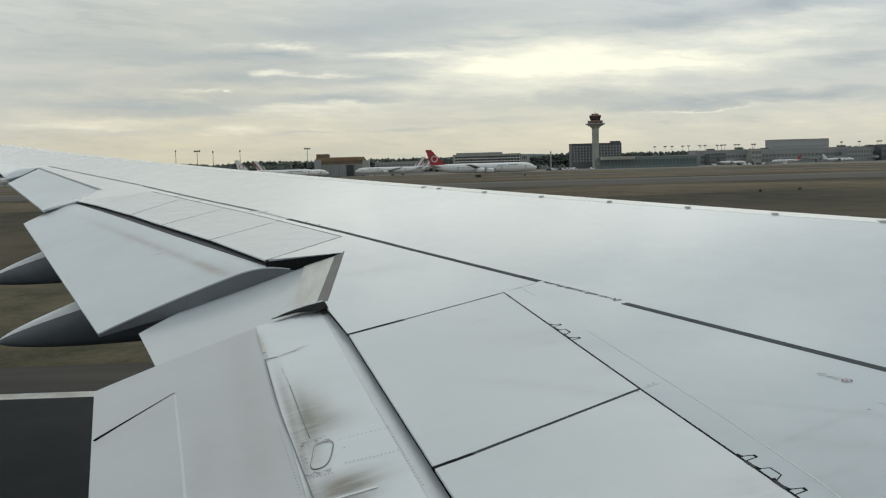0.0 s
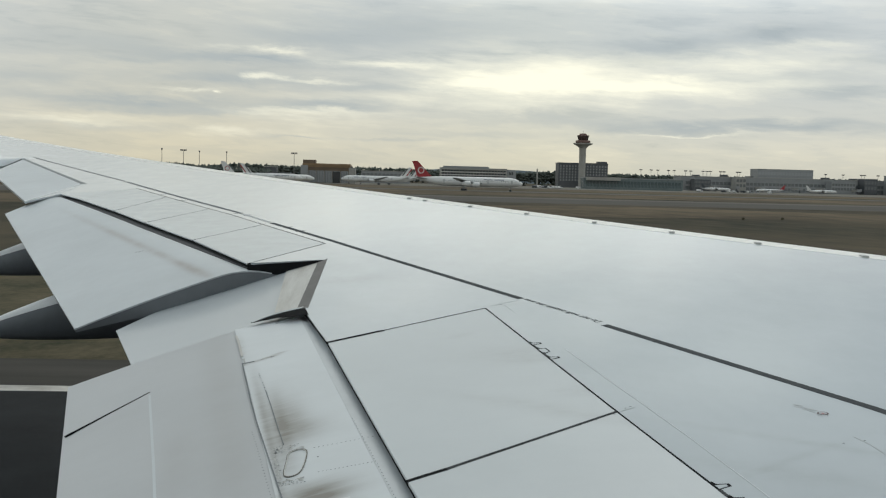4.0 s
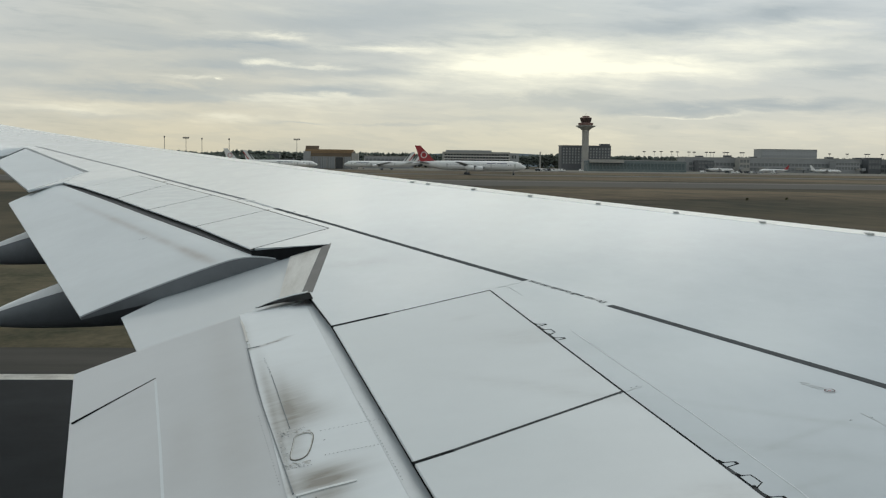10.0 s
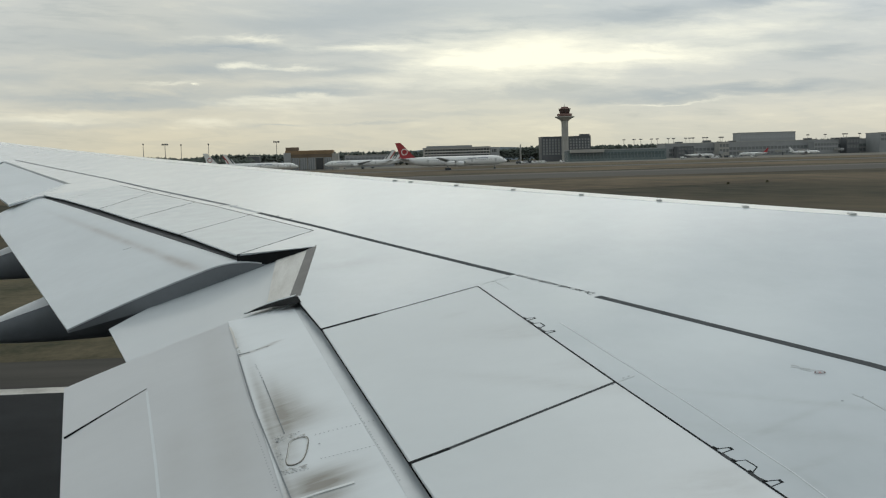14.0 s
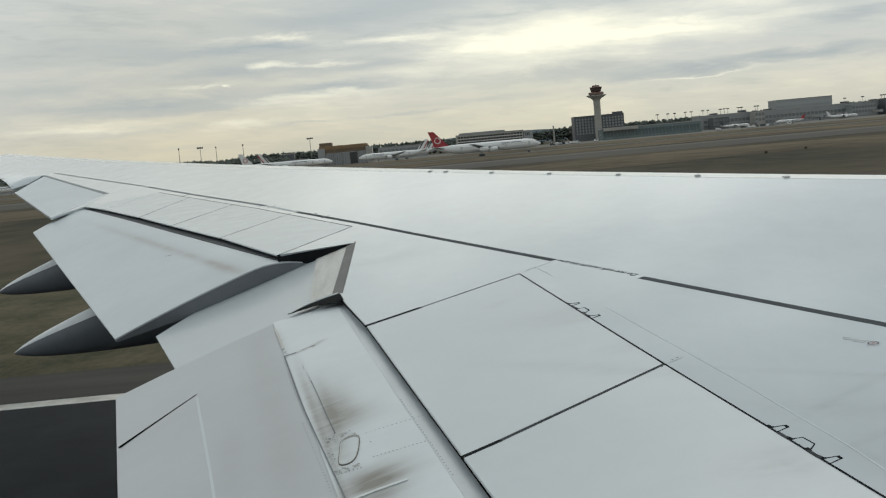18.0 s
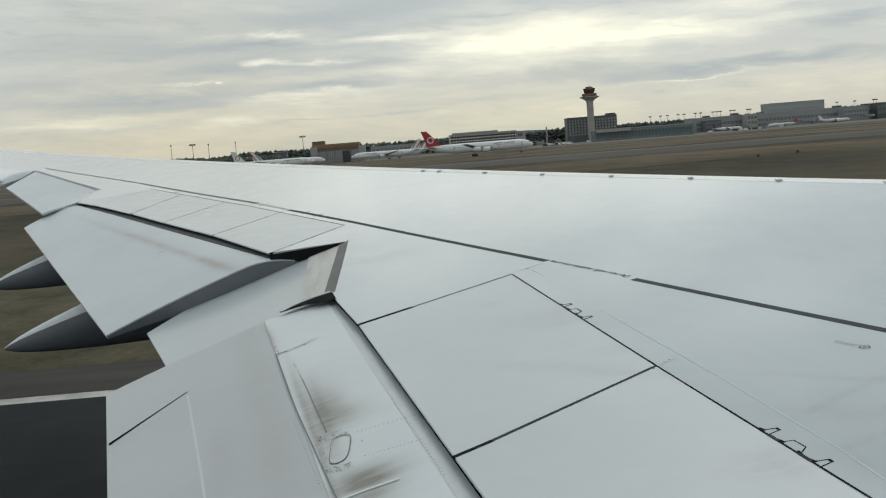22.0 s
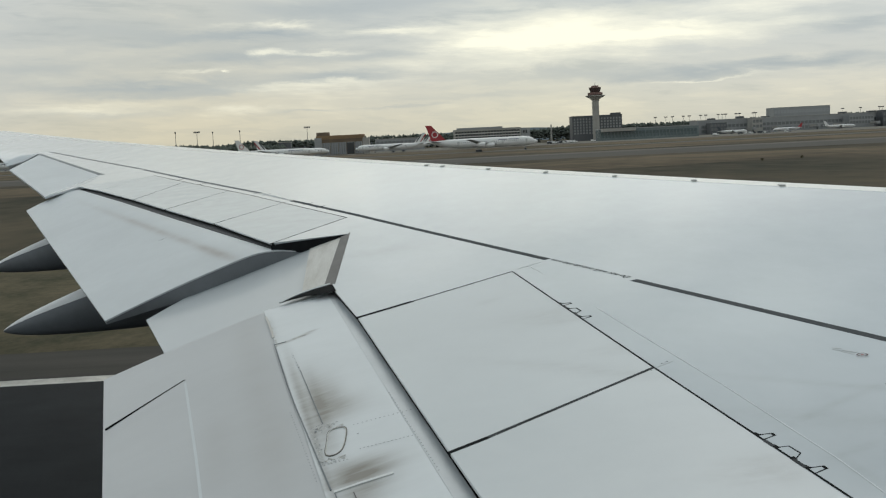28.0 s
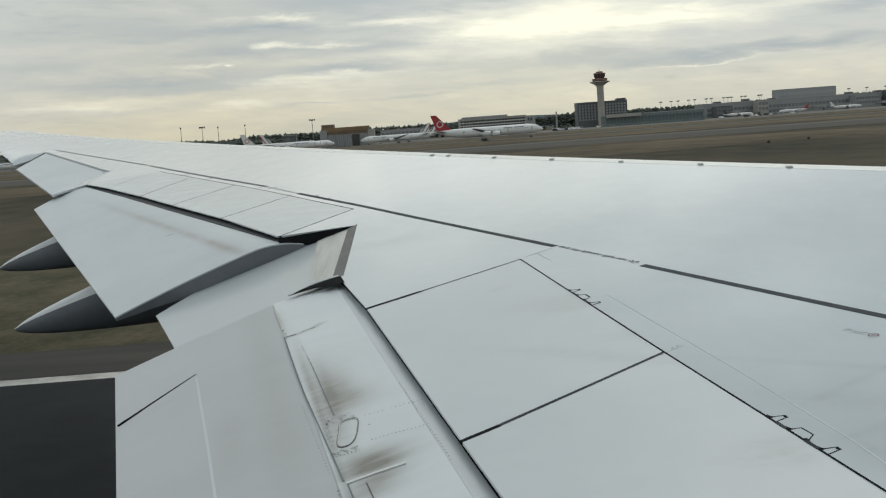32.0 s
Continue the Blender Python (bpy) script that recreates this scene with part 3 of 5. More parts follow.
# faint grime blown back from the joints
soiled(SPOILER, [(tuple(on_skin(*(1.01, 5.73))), (0.8, -0.6, 0.0), 0.7, 0.10), (tuple(on_skin(*(1.31, 6.10))), (0.9, 0.2, 0.0), 0.5, 0.12), (tuple(on_skin(*(0.93, 7.05))), (0.9, 0.2, 0.0), 0.5, 0.15), (tuple(on_skin(*(1.42, 4.26))), (0.9, 0.2, 0.0), 0.4, 0.12), (tuple(on_skin(1.0, 6.85)), (0.95, 0.15, 0.0), 0.22, 0.10, 1.2), (tuple(on_skin(1.42, 4.12)), (0.95, 0.15, 0.0), 0.22, 0.10, 1.2), (tuple(on_skin(0.6, 7.6)), (0.7, 0.6, 0.0), 0.8, 0.05, 0.8), (tuple(on_skin(0.9, 3.4)), (0.9, 0.3, 0.0), 0.7, 0.25, 0.6)], (0.34, 0.345, 0.335), 0.30)
soiled(WHITE, [(tuple(on_skin(*(1.02, 8.59))), (0.9, 0.3, 0.0), 0.5, 0.07), (tuple(on_skin(*(1.87, 4.63))), (0.85, -0.5, 0.0), 1.0, 0.10), (tuple(on_skin(*(-0.23, 10.06))), (0.9, 0.2, 0.0), 0.6, 0.2), (tuple(on_skin(*(2.20, 4.95))), (0.8, -0.6, 0.0), 0.8, 0.05)] + [(tuple(on_skin(*between(a, b, 0.5))), tuple((on_skin(*b) - on_skin(*a)).normalized()), 0.6 * (on_skin(*b) - on_skin(*a)).length, 0.035) for a, b in (((1.650, 4.598), (2.258, 4.979)), ((1.726, 4.211), (1.948, 4.316)), ((1.726, 4.211), (1.768, 3.929)))], (0.36, 0.365, 0.35), 0.22)

# panel joints
ribbon([(1.281, 7.053), (1.416, 6.20), (1.474, 5.861), (1.574, 5.235), (1.719, 4.198), (1.754, 3.774), (1.80, 3.30)], 0.0075, FILLED, "panel_joint", "filled panel joint")
for line, w in (([(0.935, 8.577), (1.028, 8.652), (1.165, 8.745)], 0.006), ([(1.019, 8.640), (1.098, 8.235)], 0.003), ([(2.375, 5.057), (2.401, 4.929), (2.41, 4.75)], 0.007), ([(1.332, 5.643), (1.437, 5.711)], 0.005)):
    ribbon(line, w, FAINT, "panel_joint")
for x, y in ((1.377, 5.702), (1.412, 5.725), (1.296, 5.610), (2.399, 4.995), (2.285, 4.973), (1.01, 8.62)):
    ribbon([(x - 0.004, y - 0.003), (x + 0.004, y + 0.003)], 0.009, GREYPAINT, "fastener", "small dark fastener")
ribbon([(-0.63, 12.42), (-1.38, 11.23)], 0.014, DULLBLACK, "joint_seal")
ribbon([(0.87, 8.50), (0.05, 7.87)], 0.015, DULLBLACK, "joint_seal")
ribbon([(0.05, 7.87), (-0.35, 7.57)], 0.040, DULLBLACK, "joint_seal")
ribbon([(1.32, 5.65), (0.87, 8.50)], 0.012, DULLBLACK, "joint_seal")
ribbon([(1.32, 5.65), (0.35, 4.91)], 0.022, SLOT, "joint_seal")
ribbon([(0.35, 4.91), (0.16, 4.78)], 0.028, DULLBLACK, "joint_seal")
ribbon([HIN, (1.32, 5.65)], 0.011, DULLBLACK, "joint_seal")
ribbon([(-0.63, 12.42), (-2.15, 15.52), (-4.52, 19.96)], 0.014, DULLBLACK, "joint_seal")
for h, t in zip(CUTS_H[1:4], CUTS_T[1:4]):
    ribbon([h, t], 0.010, DULLBLACK, "joint_seal")


# hinge fittings: a lug, a link and a lug, standing in the joint ahead of a spoiler
def hinge(at, d, size, line=0.006):
    ux, uy = d
    px, py = uy, -ux
    if px < 0:
        px, py = -px, -py

    def q(s, w):
        return (at[0] + ux * s * size + px * w * size, at[1] + uy * s * size + py * w * size)

    for s0 in (-0.266, 0.141):
        rim = [(s0 - 0.012, 0.004), (s0 + 0.006, 0.022), (s0 + 0.014, 0.068), (s0 + 0.040, 0.068), (s0 + 0.060, 0.006)]
        ribbon([q(a, b) for a, b in rim], line, DULLBLACK, "hinge_fitting", "dark hinge cut-out")
        ribbon([q(s0 + 0.012, 0.066), q(s0 + 0.044, 0.064)], 0.013, DULLBLACK, "hinge_pin", "dark hinge pin", lift=0.0012)
        ribbon([q(s0 - 0.03, 0.004), q(s0 + 0.012, 0.010)], 0.016, DULLBLACK, "hinge_fitting", "dark hinge cut-out")
    plate = [(-0.11, 0.006), (-0.098, 0.020), (-0.092, 0.056), (-0.002, 0.058), (0.036, 0.018), (0.03, 0.0)]
    ribbon([q(a, b) for a, b in plate], line, DULLBLACK, "hinge_fitting", "dark hinge cut-out")
    ribbon([q(-0.135, 0.004), q(-0.092, 0.010)], 0.018, DULLBLACK, "hinge_fitting", "dark hinge cut-out")
    ribbon([q(0.015, 0.008), q(0.05, 0.004)], 0.020, DULLBLACK, "hinge_fitting", "dark hinge cut-out")
    for a, b in ((-0.20, -0.12), (0.04, 0.135)):
        ribbon([q(a, 0.0), q(b, 0.0)], 0.018, SLOT, "hinge_gap", "dark open joint", lift=0.0014)


HC1, HC2, HS = (1.108, 7.013), (1.546, 4.280), 1.0
hd = Vector((B[0] - A[0], B[1] - A[1])).normalized()
hinge(HC1, hd, HS, 0.0095)
hinge(HC2, Vector((Q[0] - B[0], Q[1] - B[1])).normalized(), HS)
for at in ((-2.13, 15.63), (-1.96, 15.36), (-1.25, 13.91), (-1.06, 13.51), (-3.27, 17.65), (-3.85, 18.69)):
    ribbon([at, (at[0] + 0.10, at[1] + 0.10)], 0.02, DULLBLACK, "hinge_fitting", "dark hinge cut-out")

# leading edge: slats ahead of the skin and the pads on their joint
SLATS = [(-0.4, 8.2), (8.21, 16.0), (16.01, 24.0), (24.01, 32.0), (32.01, 40.0)]
for y0, y1 in SLATS:
    t, b = [], []
    n = 10
    for i in range(n + 1):
        y = y0 + (y1 - y0) * i / n
        rowt, rowb = [], []
        for j in range(9):
            d = 0.02 + 0.62 * j / 8
            drop = 0.26 * (j / 8) ** 4
            x, yy = lead_x(y) + d * 0.84, y + d * 0.54
            rowt.append(on_skin(x, yy, -0.004 - drop))
            rowb.append(on_skin(x, yy, -0.06 - drop - 0.10 * (1 - (j / 8) ** 2)))
        t.append(rowt)
        b.append(rowb)
    part("slat", sheet(t, b), LIGHTPAINT, wing, "bright leading-edge slat", smooth=True)
ribbon([(lead_x(0.4) + 0.0, 0.4), (lead_x(40) + 0.0, 40.0)], 0.010, JOINT, "slat_joint")
for px, py in ((0.49, 16.77), (0.69, 16.41), (1.19, 15.45), (1.87, 14.39), (2.55, 13.29), (3.27, 12.21), (3.98, 11.19), (4.65, 10.13)):
    x = lead_x(py) + 0.10
    m = Matrix.Translation(on_skin(x, py)) @ Matrix.Rotation(radians(-12), 4, "Z")
    part("slat_track_pad", box((-0.03, -0.09, -0.03), (0.03, 0.10, 0.008), 0.004, m), GREYPAD, wing, "small grey raised pad")


# ---- moving surfaces along the trailing edge ----
def flat(p, u, v):
    p, u, v = Vector(p), Vector(u), Vector(v)
    return Flat(p, u, v, u.cross(v))


def spot3(fr, u, v, lift=0.0):
    p = fr.p + fr.u * u + fr.v * v
    return p + fr.n * lift + Vector((0, 0, flex(p.y)))


def surface(fr, inner, outer, thick, mat, name, label, bow=0.0, nose=0.0, taper=1.0, nu=14, nv=16, parent=None, nose_at=0.22, bulge=0.0, twist=0.0, nose_wide=0.0, nose_bend=2.0):
    """A flap-like body. inner and outer: (u, v) at the front and at the trailing edge; the front rounds down by nose, thickness tapers aft."""
    t, b = [], []
    for i in range(nu + 1):
        g = i / nu
        f, e = between(inner[0], outer[0], g), between(inner[1], outer[1], g)
        rt, rb = [], []
        for j in range(nv + 1):
            s = j / nv
            u, v = between(f, e, s)
            u += bulge * g * 4 * s * (1 - s)
            lift = bow * 4 * s * (1 - s) - nose * max(0.0, 1 - ((v - f[1]) / nose_wide if nose_wide else s / nose_at)) ** nose_bend - twist * (1 - g) * s
            th = thick * (1 - taper * s) * min(1.0, 0.06 + 2.4 * s) + 0.012
            rt.append(spot3(fr, u, v, lift))
            rb.append(spot3(fr, u, v, lift - th))
        t.append(rt)
        b.append(rb)
    return part(name, sheet(t, b), mat, parent or wing, label, smooth=True)


FR1, FR2, FR3, FR4, FR5 = flat(*((0.168, 4.782, 4.428), (-0.179, 0.981, 0.075), (-0.954, -0.154, -0.257))), flat(*((-0.592, 8.715, 4.739), (0.015, 0.995, 0.094), (-0.961, 0.040, -0.273))), flat(*((-1.328, 11.048, 4.902), (-0.464, 0.884, 0.056), (-0.841, -0.420, -0.341))), flat(*((-5.809, 21.205, 5.635), (-0.442, 0.894, 0.068), (-0.892, -0.430, -0.139))), flat(*((-0.389, 4.692, 4.272), (-0.179, 0.981, 0.075), (-0.935, -0.145, -0.324)))

# inboard flap: fore panel under the spoilers, main panel behind a step, and a tab at its inner end
OUT1 = (4.12, 1.41)
SOOT = (0.165, 0.137, 0.100)
FLAP_U, FLAP_V = tuple(FR1.u), tuple(FR1.v)
soiled(FLAP2, [(tuple(spot3(FR1, u, v)), axis, la, lb, k) for u, v, axis, la, lb, k in (
    (1.38, 0.472, FLAP_U, 0.42, 0.045, 0.66), (1.45, 0.405, FLAP_U, 0.36, 0.090, 0.50), (1.22, 0.36, FLAP_V, 0.15, 0.18, 0.45),
    (1.95, 0.46, FLAP_U, 0.30, 0.05, 0.25), (0.26, 0.45, FLAP_V, 0.13, 0.13, 0.85), (0.24, 0.33, FLAP_V, 0.14, 0.14, 0.50),
    (0.17, 0.40, FLAP_V, 0.17, 0.045, 0.60), (0.04, 0.42, FLAP_V, 0.14, 0.07, 0.70), (-0.08, 0.47, FLAP_V, 0.16, 0.10, 0.60),
    (0.75, 0.50, FLAP_U, 0.35, 0.06, 0.35), (0.80, 0.56, FLAP_U, 1.0, 0.022, 0.45), (2.97, 0.52, FLAP_V, 0.10, 0.030, 0.55),
    (2.99, 0.41, FLAP_V, 0.06, 0.022, 0.8), (3.03, 0.34, FLAP_V, 0.05, 0.020, 0.55), (1.75, 0.555, FLAP_U, 0.7, 0.035, 0.28), (1.62, 0.42, FLAP_U, 0.55, 0.12, 0.20), (1.35, 0.535, FLAP_U, 0.65, 0.05, 0.26), (2.35, 0.55, FLAP_U, 0.6, 0.04, 0.22), (3.4, 0.60, FLAP_U, 0.5, 0.03, 0.25))],
    SOOT, 1.0, (1.0, 5.5, 2.0), 0.42, 9.0)
soiled(FLAP, [(tuple(spot3(FR5, *(2.87, 0.20))), tuple(FR1.u), 1.6, 0.13), (tuple(spot3(FR5, *(1.06, 0.21))), tuple(FR1.u), 0.8, 0.16), (tuple(spot3(FR5, *(1.38, 0.50))), tuple(FR1.u), 0.6, 0.12)], (0.395, 0.385, 0.37), 0.45, (0.8, 1.4, 0.8), 0.5)
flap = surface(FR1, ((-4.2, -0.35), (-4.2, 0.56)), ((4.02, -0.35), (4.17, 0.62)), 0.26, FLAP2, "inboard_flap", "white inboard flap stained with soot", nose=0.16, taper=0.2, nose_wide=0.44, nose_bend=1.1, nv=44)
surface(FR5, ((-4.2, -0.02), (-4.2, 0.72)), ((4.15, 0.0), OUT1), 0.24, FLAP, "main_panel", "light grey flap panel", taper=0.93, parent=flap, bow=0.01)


def on_flap(lift0=0.0):
    return lambda u, v, lift=0.0: spot3(FR1, u, v, lift + lift0)


ON1 = on_flap()
panel([(4.01, -0.12), (-4.1, -0.12), (-4.1, 0.086), (4.06, 0.090)], NOSESKIN, "nose_skin", "light grey flap nose skin", depth=0.004, lift=0.0012, parent=flap, place=lambda u, v, lift=0.0: spot3(FR1, u, v, lift - 0.16 * max(0.0, (0.09 - v) / 0.44) ** 1.1), n=10)
ON5 = lambda u, v, lift=0.0: spot3(FR5, u, v, lift)
# black ribbon paints the shadow on the flap nose below the spoiler edge
ribbon([(-4.0, -0.02), (0.0, -0.02), (3.75, -0.02)], 0.03, DULLBLACK, "gap_shade", "black strip for the shadow in the flap gap", parent=flap, place=ON1, lift=-0.028)
ribbon([(2.67, 1.27), (3.07, 0.71)], 0.017, DULLBLACK, "tab_joint", "dark open joint", parent=flap, place=ON5, lift=0.011)
# lighter paint than the panel stands for the light along this ridge
ribbon([(2.990, 0.707), (1.382, 0.629), (0.348, 0.587)], 0.016, OFLAP, "ridge", "raised edge, its catching of light put into a lighter paint", parent=flap, place=ON5, lift=0.012)
ribbon([(3.0, 0.617), (1.96, 0.613), (1.53, 0.604), (0.14, 0.560)], 0.008, GREYPAINT, "panel_joint", parent=flap, place=ON1, lift=0.004)
ribbon([(3.0, 0.619), (2.985, 0.57), (2.975, 0.53)], 0.006, GREYPAINT, "panel_joint", "", parent=flap, place=ON1, lift=0.003)
ribbon([(2.17, 0.507), (1.8, 0.500), (1.42, 0.496), (1.05, 0.49)], 0.0052, GREYPAINT, "panel_joint", parent=flap, place=ON1, lift=0.004)
ribbon([(0.104, 0.549), (0.096, 0.420), (0.074, 0.265)], 0.022, REVEALWHITE, "seam_ridge", "pale raised seam", parent=flap, place=ON1, lift=0.005)
ribbon([(0.089, 0.547), (-0.347, 0.540)], 0.006, GREYPAINT, "panel_joint", parent=flap, place=ON1, lift=0.004)
ribbon([(0.025, 0.466), (-0.399, 0.458)], 0.005, STRIP, "panel_joint", parent=flap, place=ON1, lift=0.004)
ribbon([(3.92, 0.618), (3.66, 0.611), (3.40, 0.609), (3.20, 0.607)], 0.016, BEIGE, "corner_seal", "pale worn corner strip", parent=flap, place=ON1, lift=0.006)
# oval access door with its raised rim
DOOR = [(0.90, 0.48), (0.91, 0.43), (0.89, 0.39), (0.84, 0.38), (0.73, 0.40), (0.61, 0.43), (0.55, 0.46), (0.54, 0.50), (0.57, 0.53), (0.63, 0.53), (0.77, 0.50), (0.90, 0.48)]
for k in range(2):
    DOOR = [between(a, b, g) for a, b in zip(DOOR, DOOR[1:]) for g in (0.25, 0.75)]
    DOOR.append(DOOR[0])
ribbon(DOOR, 0.0050, DOORRIM, "access_door", "oval access door outline", parent=flap, place=ON1, lift=0.004)
mid_u, mid_v = sum(q[0] for q in DOOR) / len(DOOR), sum(q[1] for q in DOOR) / len(DOOR)
ribbon([(mid_u + (u - mid_u) * 0.965, mid_v + (v - mid_v) * 0.93) for u, v in DOOR], 0.0045, SEALANT, "door_rim", "pale sealant rim", parent=flap, place=ON1, lift=0.0045)
bm = bmesh.new()
rng = random.Random(21)
for (cu_, cv_), n, wu, wv in (((0.98, 0.50), 22, 0.04, 0.05), ((0.49, 0.49), 20, 0.035, 0.05), ((0.74, 0.555), 22, 0.24, 0.010), ((0.92, 0.41), 8, 0.02, 0.03), ((3.35, 0.605), 26, 0.42, 0.010)):
    for k in range(n):
        u, v = cu_ + rng.uniform(-wu, wu), cv_ + rng.uniform(-wv, wv)
        a, long_, short = rng.uniform(0, 3.14), rng.uniform(0.005, 0.013), rng.uniform(0.003, 0.006)
        ring_ = [bm.verts.new(spot3(FR1, u + long_ * math.cos(q) * math.cos(a) - short * math.sin(q) * math.sin(a), v + long_ * math.cos(q) * math.sin(a) + short * math.sin(q) * math.cos(a), 0.001)) for q in (0, 1.05, 2.1, 3.14, 4.19, 5.24)]
        peak = bm.verts.new(spot3(FR1, u, v, rng.uniform(0.003, 0.005)))
        for q in range(6):
            bm.faces.new((ring_[q], ring_[(q + 1) % 6], peak))
tagged(part("sealant", bm, SEALANT, flap, "lumps of pale sealant round the access door", smooth=True), kind="stuff")
bm = bmesh.new()
rng = random.Random(4)


def dot(bm, fr, u, v, r, lift=0.004):
    bm.faces.new([bm.verts.new(spot3(fr, u + r * math.cos(k * math.pi / 3), v + r * math.sin(k * math.pi / 3), lift)) for k in range(6)])


for (ua, va), (ub, vb), n in (((0.50, 0.36), (0.42, 0.08), 14), ((0.86, 0.34), (0.77, 0.01), 14), ((1.40, 0.64), (0.25, 0.61), 26), ((1.15, 0.086), (0.63, 0.082), 11), ((0.63, 0.082), (-0.12, 0.078), 18), ((0.46, 0.57), (0.42, 0.42), 8), ((1.02, 0.56), (1.04, 0.48), 5)):
    for i in range(n):
        dot(bm, FR1, ua + (ub - ua) * i / n, va + (vb - va) * i / n, 0.0042)
for (cu_, cv_), n, wu, wv in (((0.95, 0.53), 16, 0.05, 0.025), ((0.75, 0.55), 22, 0.09, 0.014), ((0.49, 0.53), 20, 0.03, 0.04), ((0.47, 0.47), 12, 0.02, 0.04), ((0.98, 0.45), 10, 0.02, 0.04), ((2.51, 0.52), 5, 0.02, 0.004), ((2.21, 0.51), 6, 0.03, 0.004)):
    for k in range(n):
        dot(bm, FR1, cu_ + rng.uniform(-wu, wu), cv_ + rng.uniform(-wv, wv), rng.uniform(0.0015, 0.005))
for (cu_, cv_), r in (((0.99, 0.53), 0.008), ((0.95, 0.54), 0.008), ((0.71, 0.34), 0.006), ((2.972, 0.475), 0.008), ((2.970, 0.462), 0.006), ((2.967, 0.405), 0.010), ((2.964, 0.392), 0.008), ((2.60, 0.521), 0.006), ((2.55, 0.519), 0.006), ((2.47, 0.517), 0.005), ((2.36, 0.513), 0.006), ((2.29, 0.511), 0.007), ((2.24, 0.510), 0.006)):
    dot(bm, FR1, cu_, cv_, r)
for (cu_, cv_), r in (((0.009, 0.598), 0.007), ((-0.098, 0.601), 0.006), ((0.055, 0.598), 0.006), ((-0.177, 0.608), 0.005)):
    dot(bm, FR1, cu_, cv_, r)
tagged(part("rivets", bm, GREYPAINT, flap, "rows of small dark rivets"), kind="stuff")

for du, dv in ((0.670, 0.708), (0.624, 0.709), (0.681, 0.675), (0.639, 0.675)):
    bm = bmesh.new()
    dot(bm, FR5, du, dv, 0.007, 0.014)
    part("drain_hole", bm, DULLBLACK, flap, "small dark hole")

# flaperon between the flaps
surface(FR2, ((-0.02, 0.0), (-0.30, 1.385)), ((2.90, 0.0), (1.53, 2.02)), 0.20, FLAPERON, "flaperon", "white drooped flaperon", taper=0.9, bow=0.01, twist=0.10, bulge=0.62)
ribbon([(0.12, 0.03), (2.64, 0.04)], 0.10, STRIP, "hinge_strip", "dark grey hinge strip", place=lambda u, v, lift=0.0: spot3(FR2, u, v, lift), lift=0.02)
ON2 = lambda u, v, lift=0.0: spot3(FR2, u, v, lift)
panel([(2.79, 0.09), (0.27, 0.08), (0.29, 0.29), (2.76, 0.45)], BEIGE, "worn_strip", "worn beige strip", depth=0.012, lift=0.0135, place=ON2)
# the recess is not cut: a black plate paints its dark inside
bm = bmesh.new()
bm.faces.new([bm.verts.new(spot3(FR2, u, v, 0.022)) for u, v in ((0.035, 0.467), (0.102, 0.37), (0.143, 0.28), (0.153, 0.16), (0.126, 0.032), (0.073, -0.004), (-0.217, -0.055), (-0.14, 0.10), (-0.022, 0.224))])
bmesh.ops.extrude_face_region(bm, geom=bm.faces[:])
part("cove_shade", bm, DULLBLACK, wing, "flat black plate for the shade in the recess beside the flap")
ribbon([(0.07, 0.45), (0.147, 0.37), (0.186, 0.28), (0.193, 0.16), (0.160, 0.03)], 0.05, FLAPERON, "cove_rim", "pale rim of the recess", place=ON2, lift=0.024)

END3 = (0.02, -0.26)
# outboard flap with a thick end face, and its two track fairings
soiled(OFLAP, [(tuple(spot3(FR3, *(3.22, 0.37))), tuple((spot3(FR3, *(5.69, 0.37)) - spot3(FR3, *(0.44, 0.38))).normalized()), 3.0, 0.06), (tuple(spot3(FR3, *(0.79, 0.38))), tuple((spot3(FR3, *(5.69, 0.37)) - spot3(FR3, *(0.44, 0.38))).normalized()), 0.5, 0.07)], (0.34, 0.295, 0.265), 0.8, (0.7, 0.7, 0.7), 0.8)
oflap = surface(FR3, (END3, (0.29, 1.79)), ((9.55, -0.26), (9.47, 1.00)), 0.36, OFLAP, "outboard_flap", "white outboard flap", nose=0.16, taper=0.93, bow=0.03, nose_wide=0.56, nv=24)
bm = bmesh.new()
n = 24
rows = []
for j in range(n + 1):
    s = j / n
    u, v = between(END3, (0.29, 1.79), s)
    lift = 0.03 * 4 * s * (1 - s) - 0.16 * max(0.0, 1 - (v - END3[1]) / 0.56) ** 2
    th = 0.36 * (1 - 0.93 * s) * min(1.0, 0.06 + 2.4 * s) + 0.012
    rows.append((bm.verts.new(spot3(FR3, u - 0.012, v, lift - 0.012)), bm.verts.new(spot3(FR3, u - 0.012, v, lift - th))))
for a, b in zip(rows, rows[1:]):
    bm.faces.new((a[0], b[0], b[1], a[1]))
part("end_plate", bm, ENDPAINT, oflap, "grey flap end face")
bm = bmesh.new()
for (du, dv), r in (((2.43, 0.54), 0.014), ((2.39, 0.51), 0.018), ((2.39, 0.47), 0.012)):
    dot(bm, FR3, du, dv, r, 0.056)
part("drain_marks", bm, GREYPAINT, oflap, "small dark marks")

# aileron
surface(FR4, ((0.0, 0.05), (-1.89, 1.37)), ((7.7, 0.05), (4.80, 1.14)), 0.22, OFLAP, "aileron", "white aileron", taper=0.9)
t, b = [], []
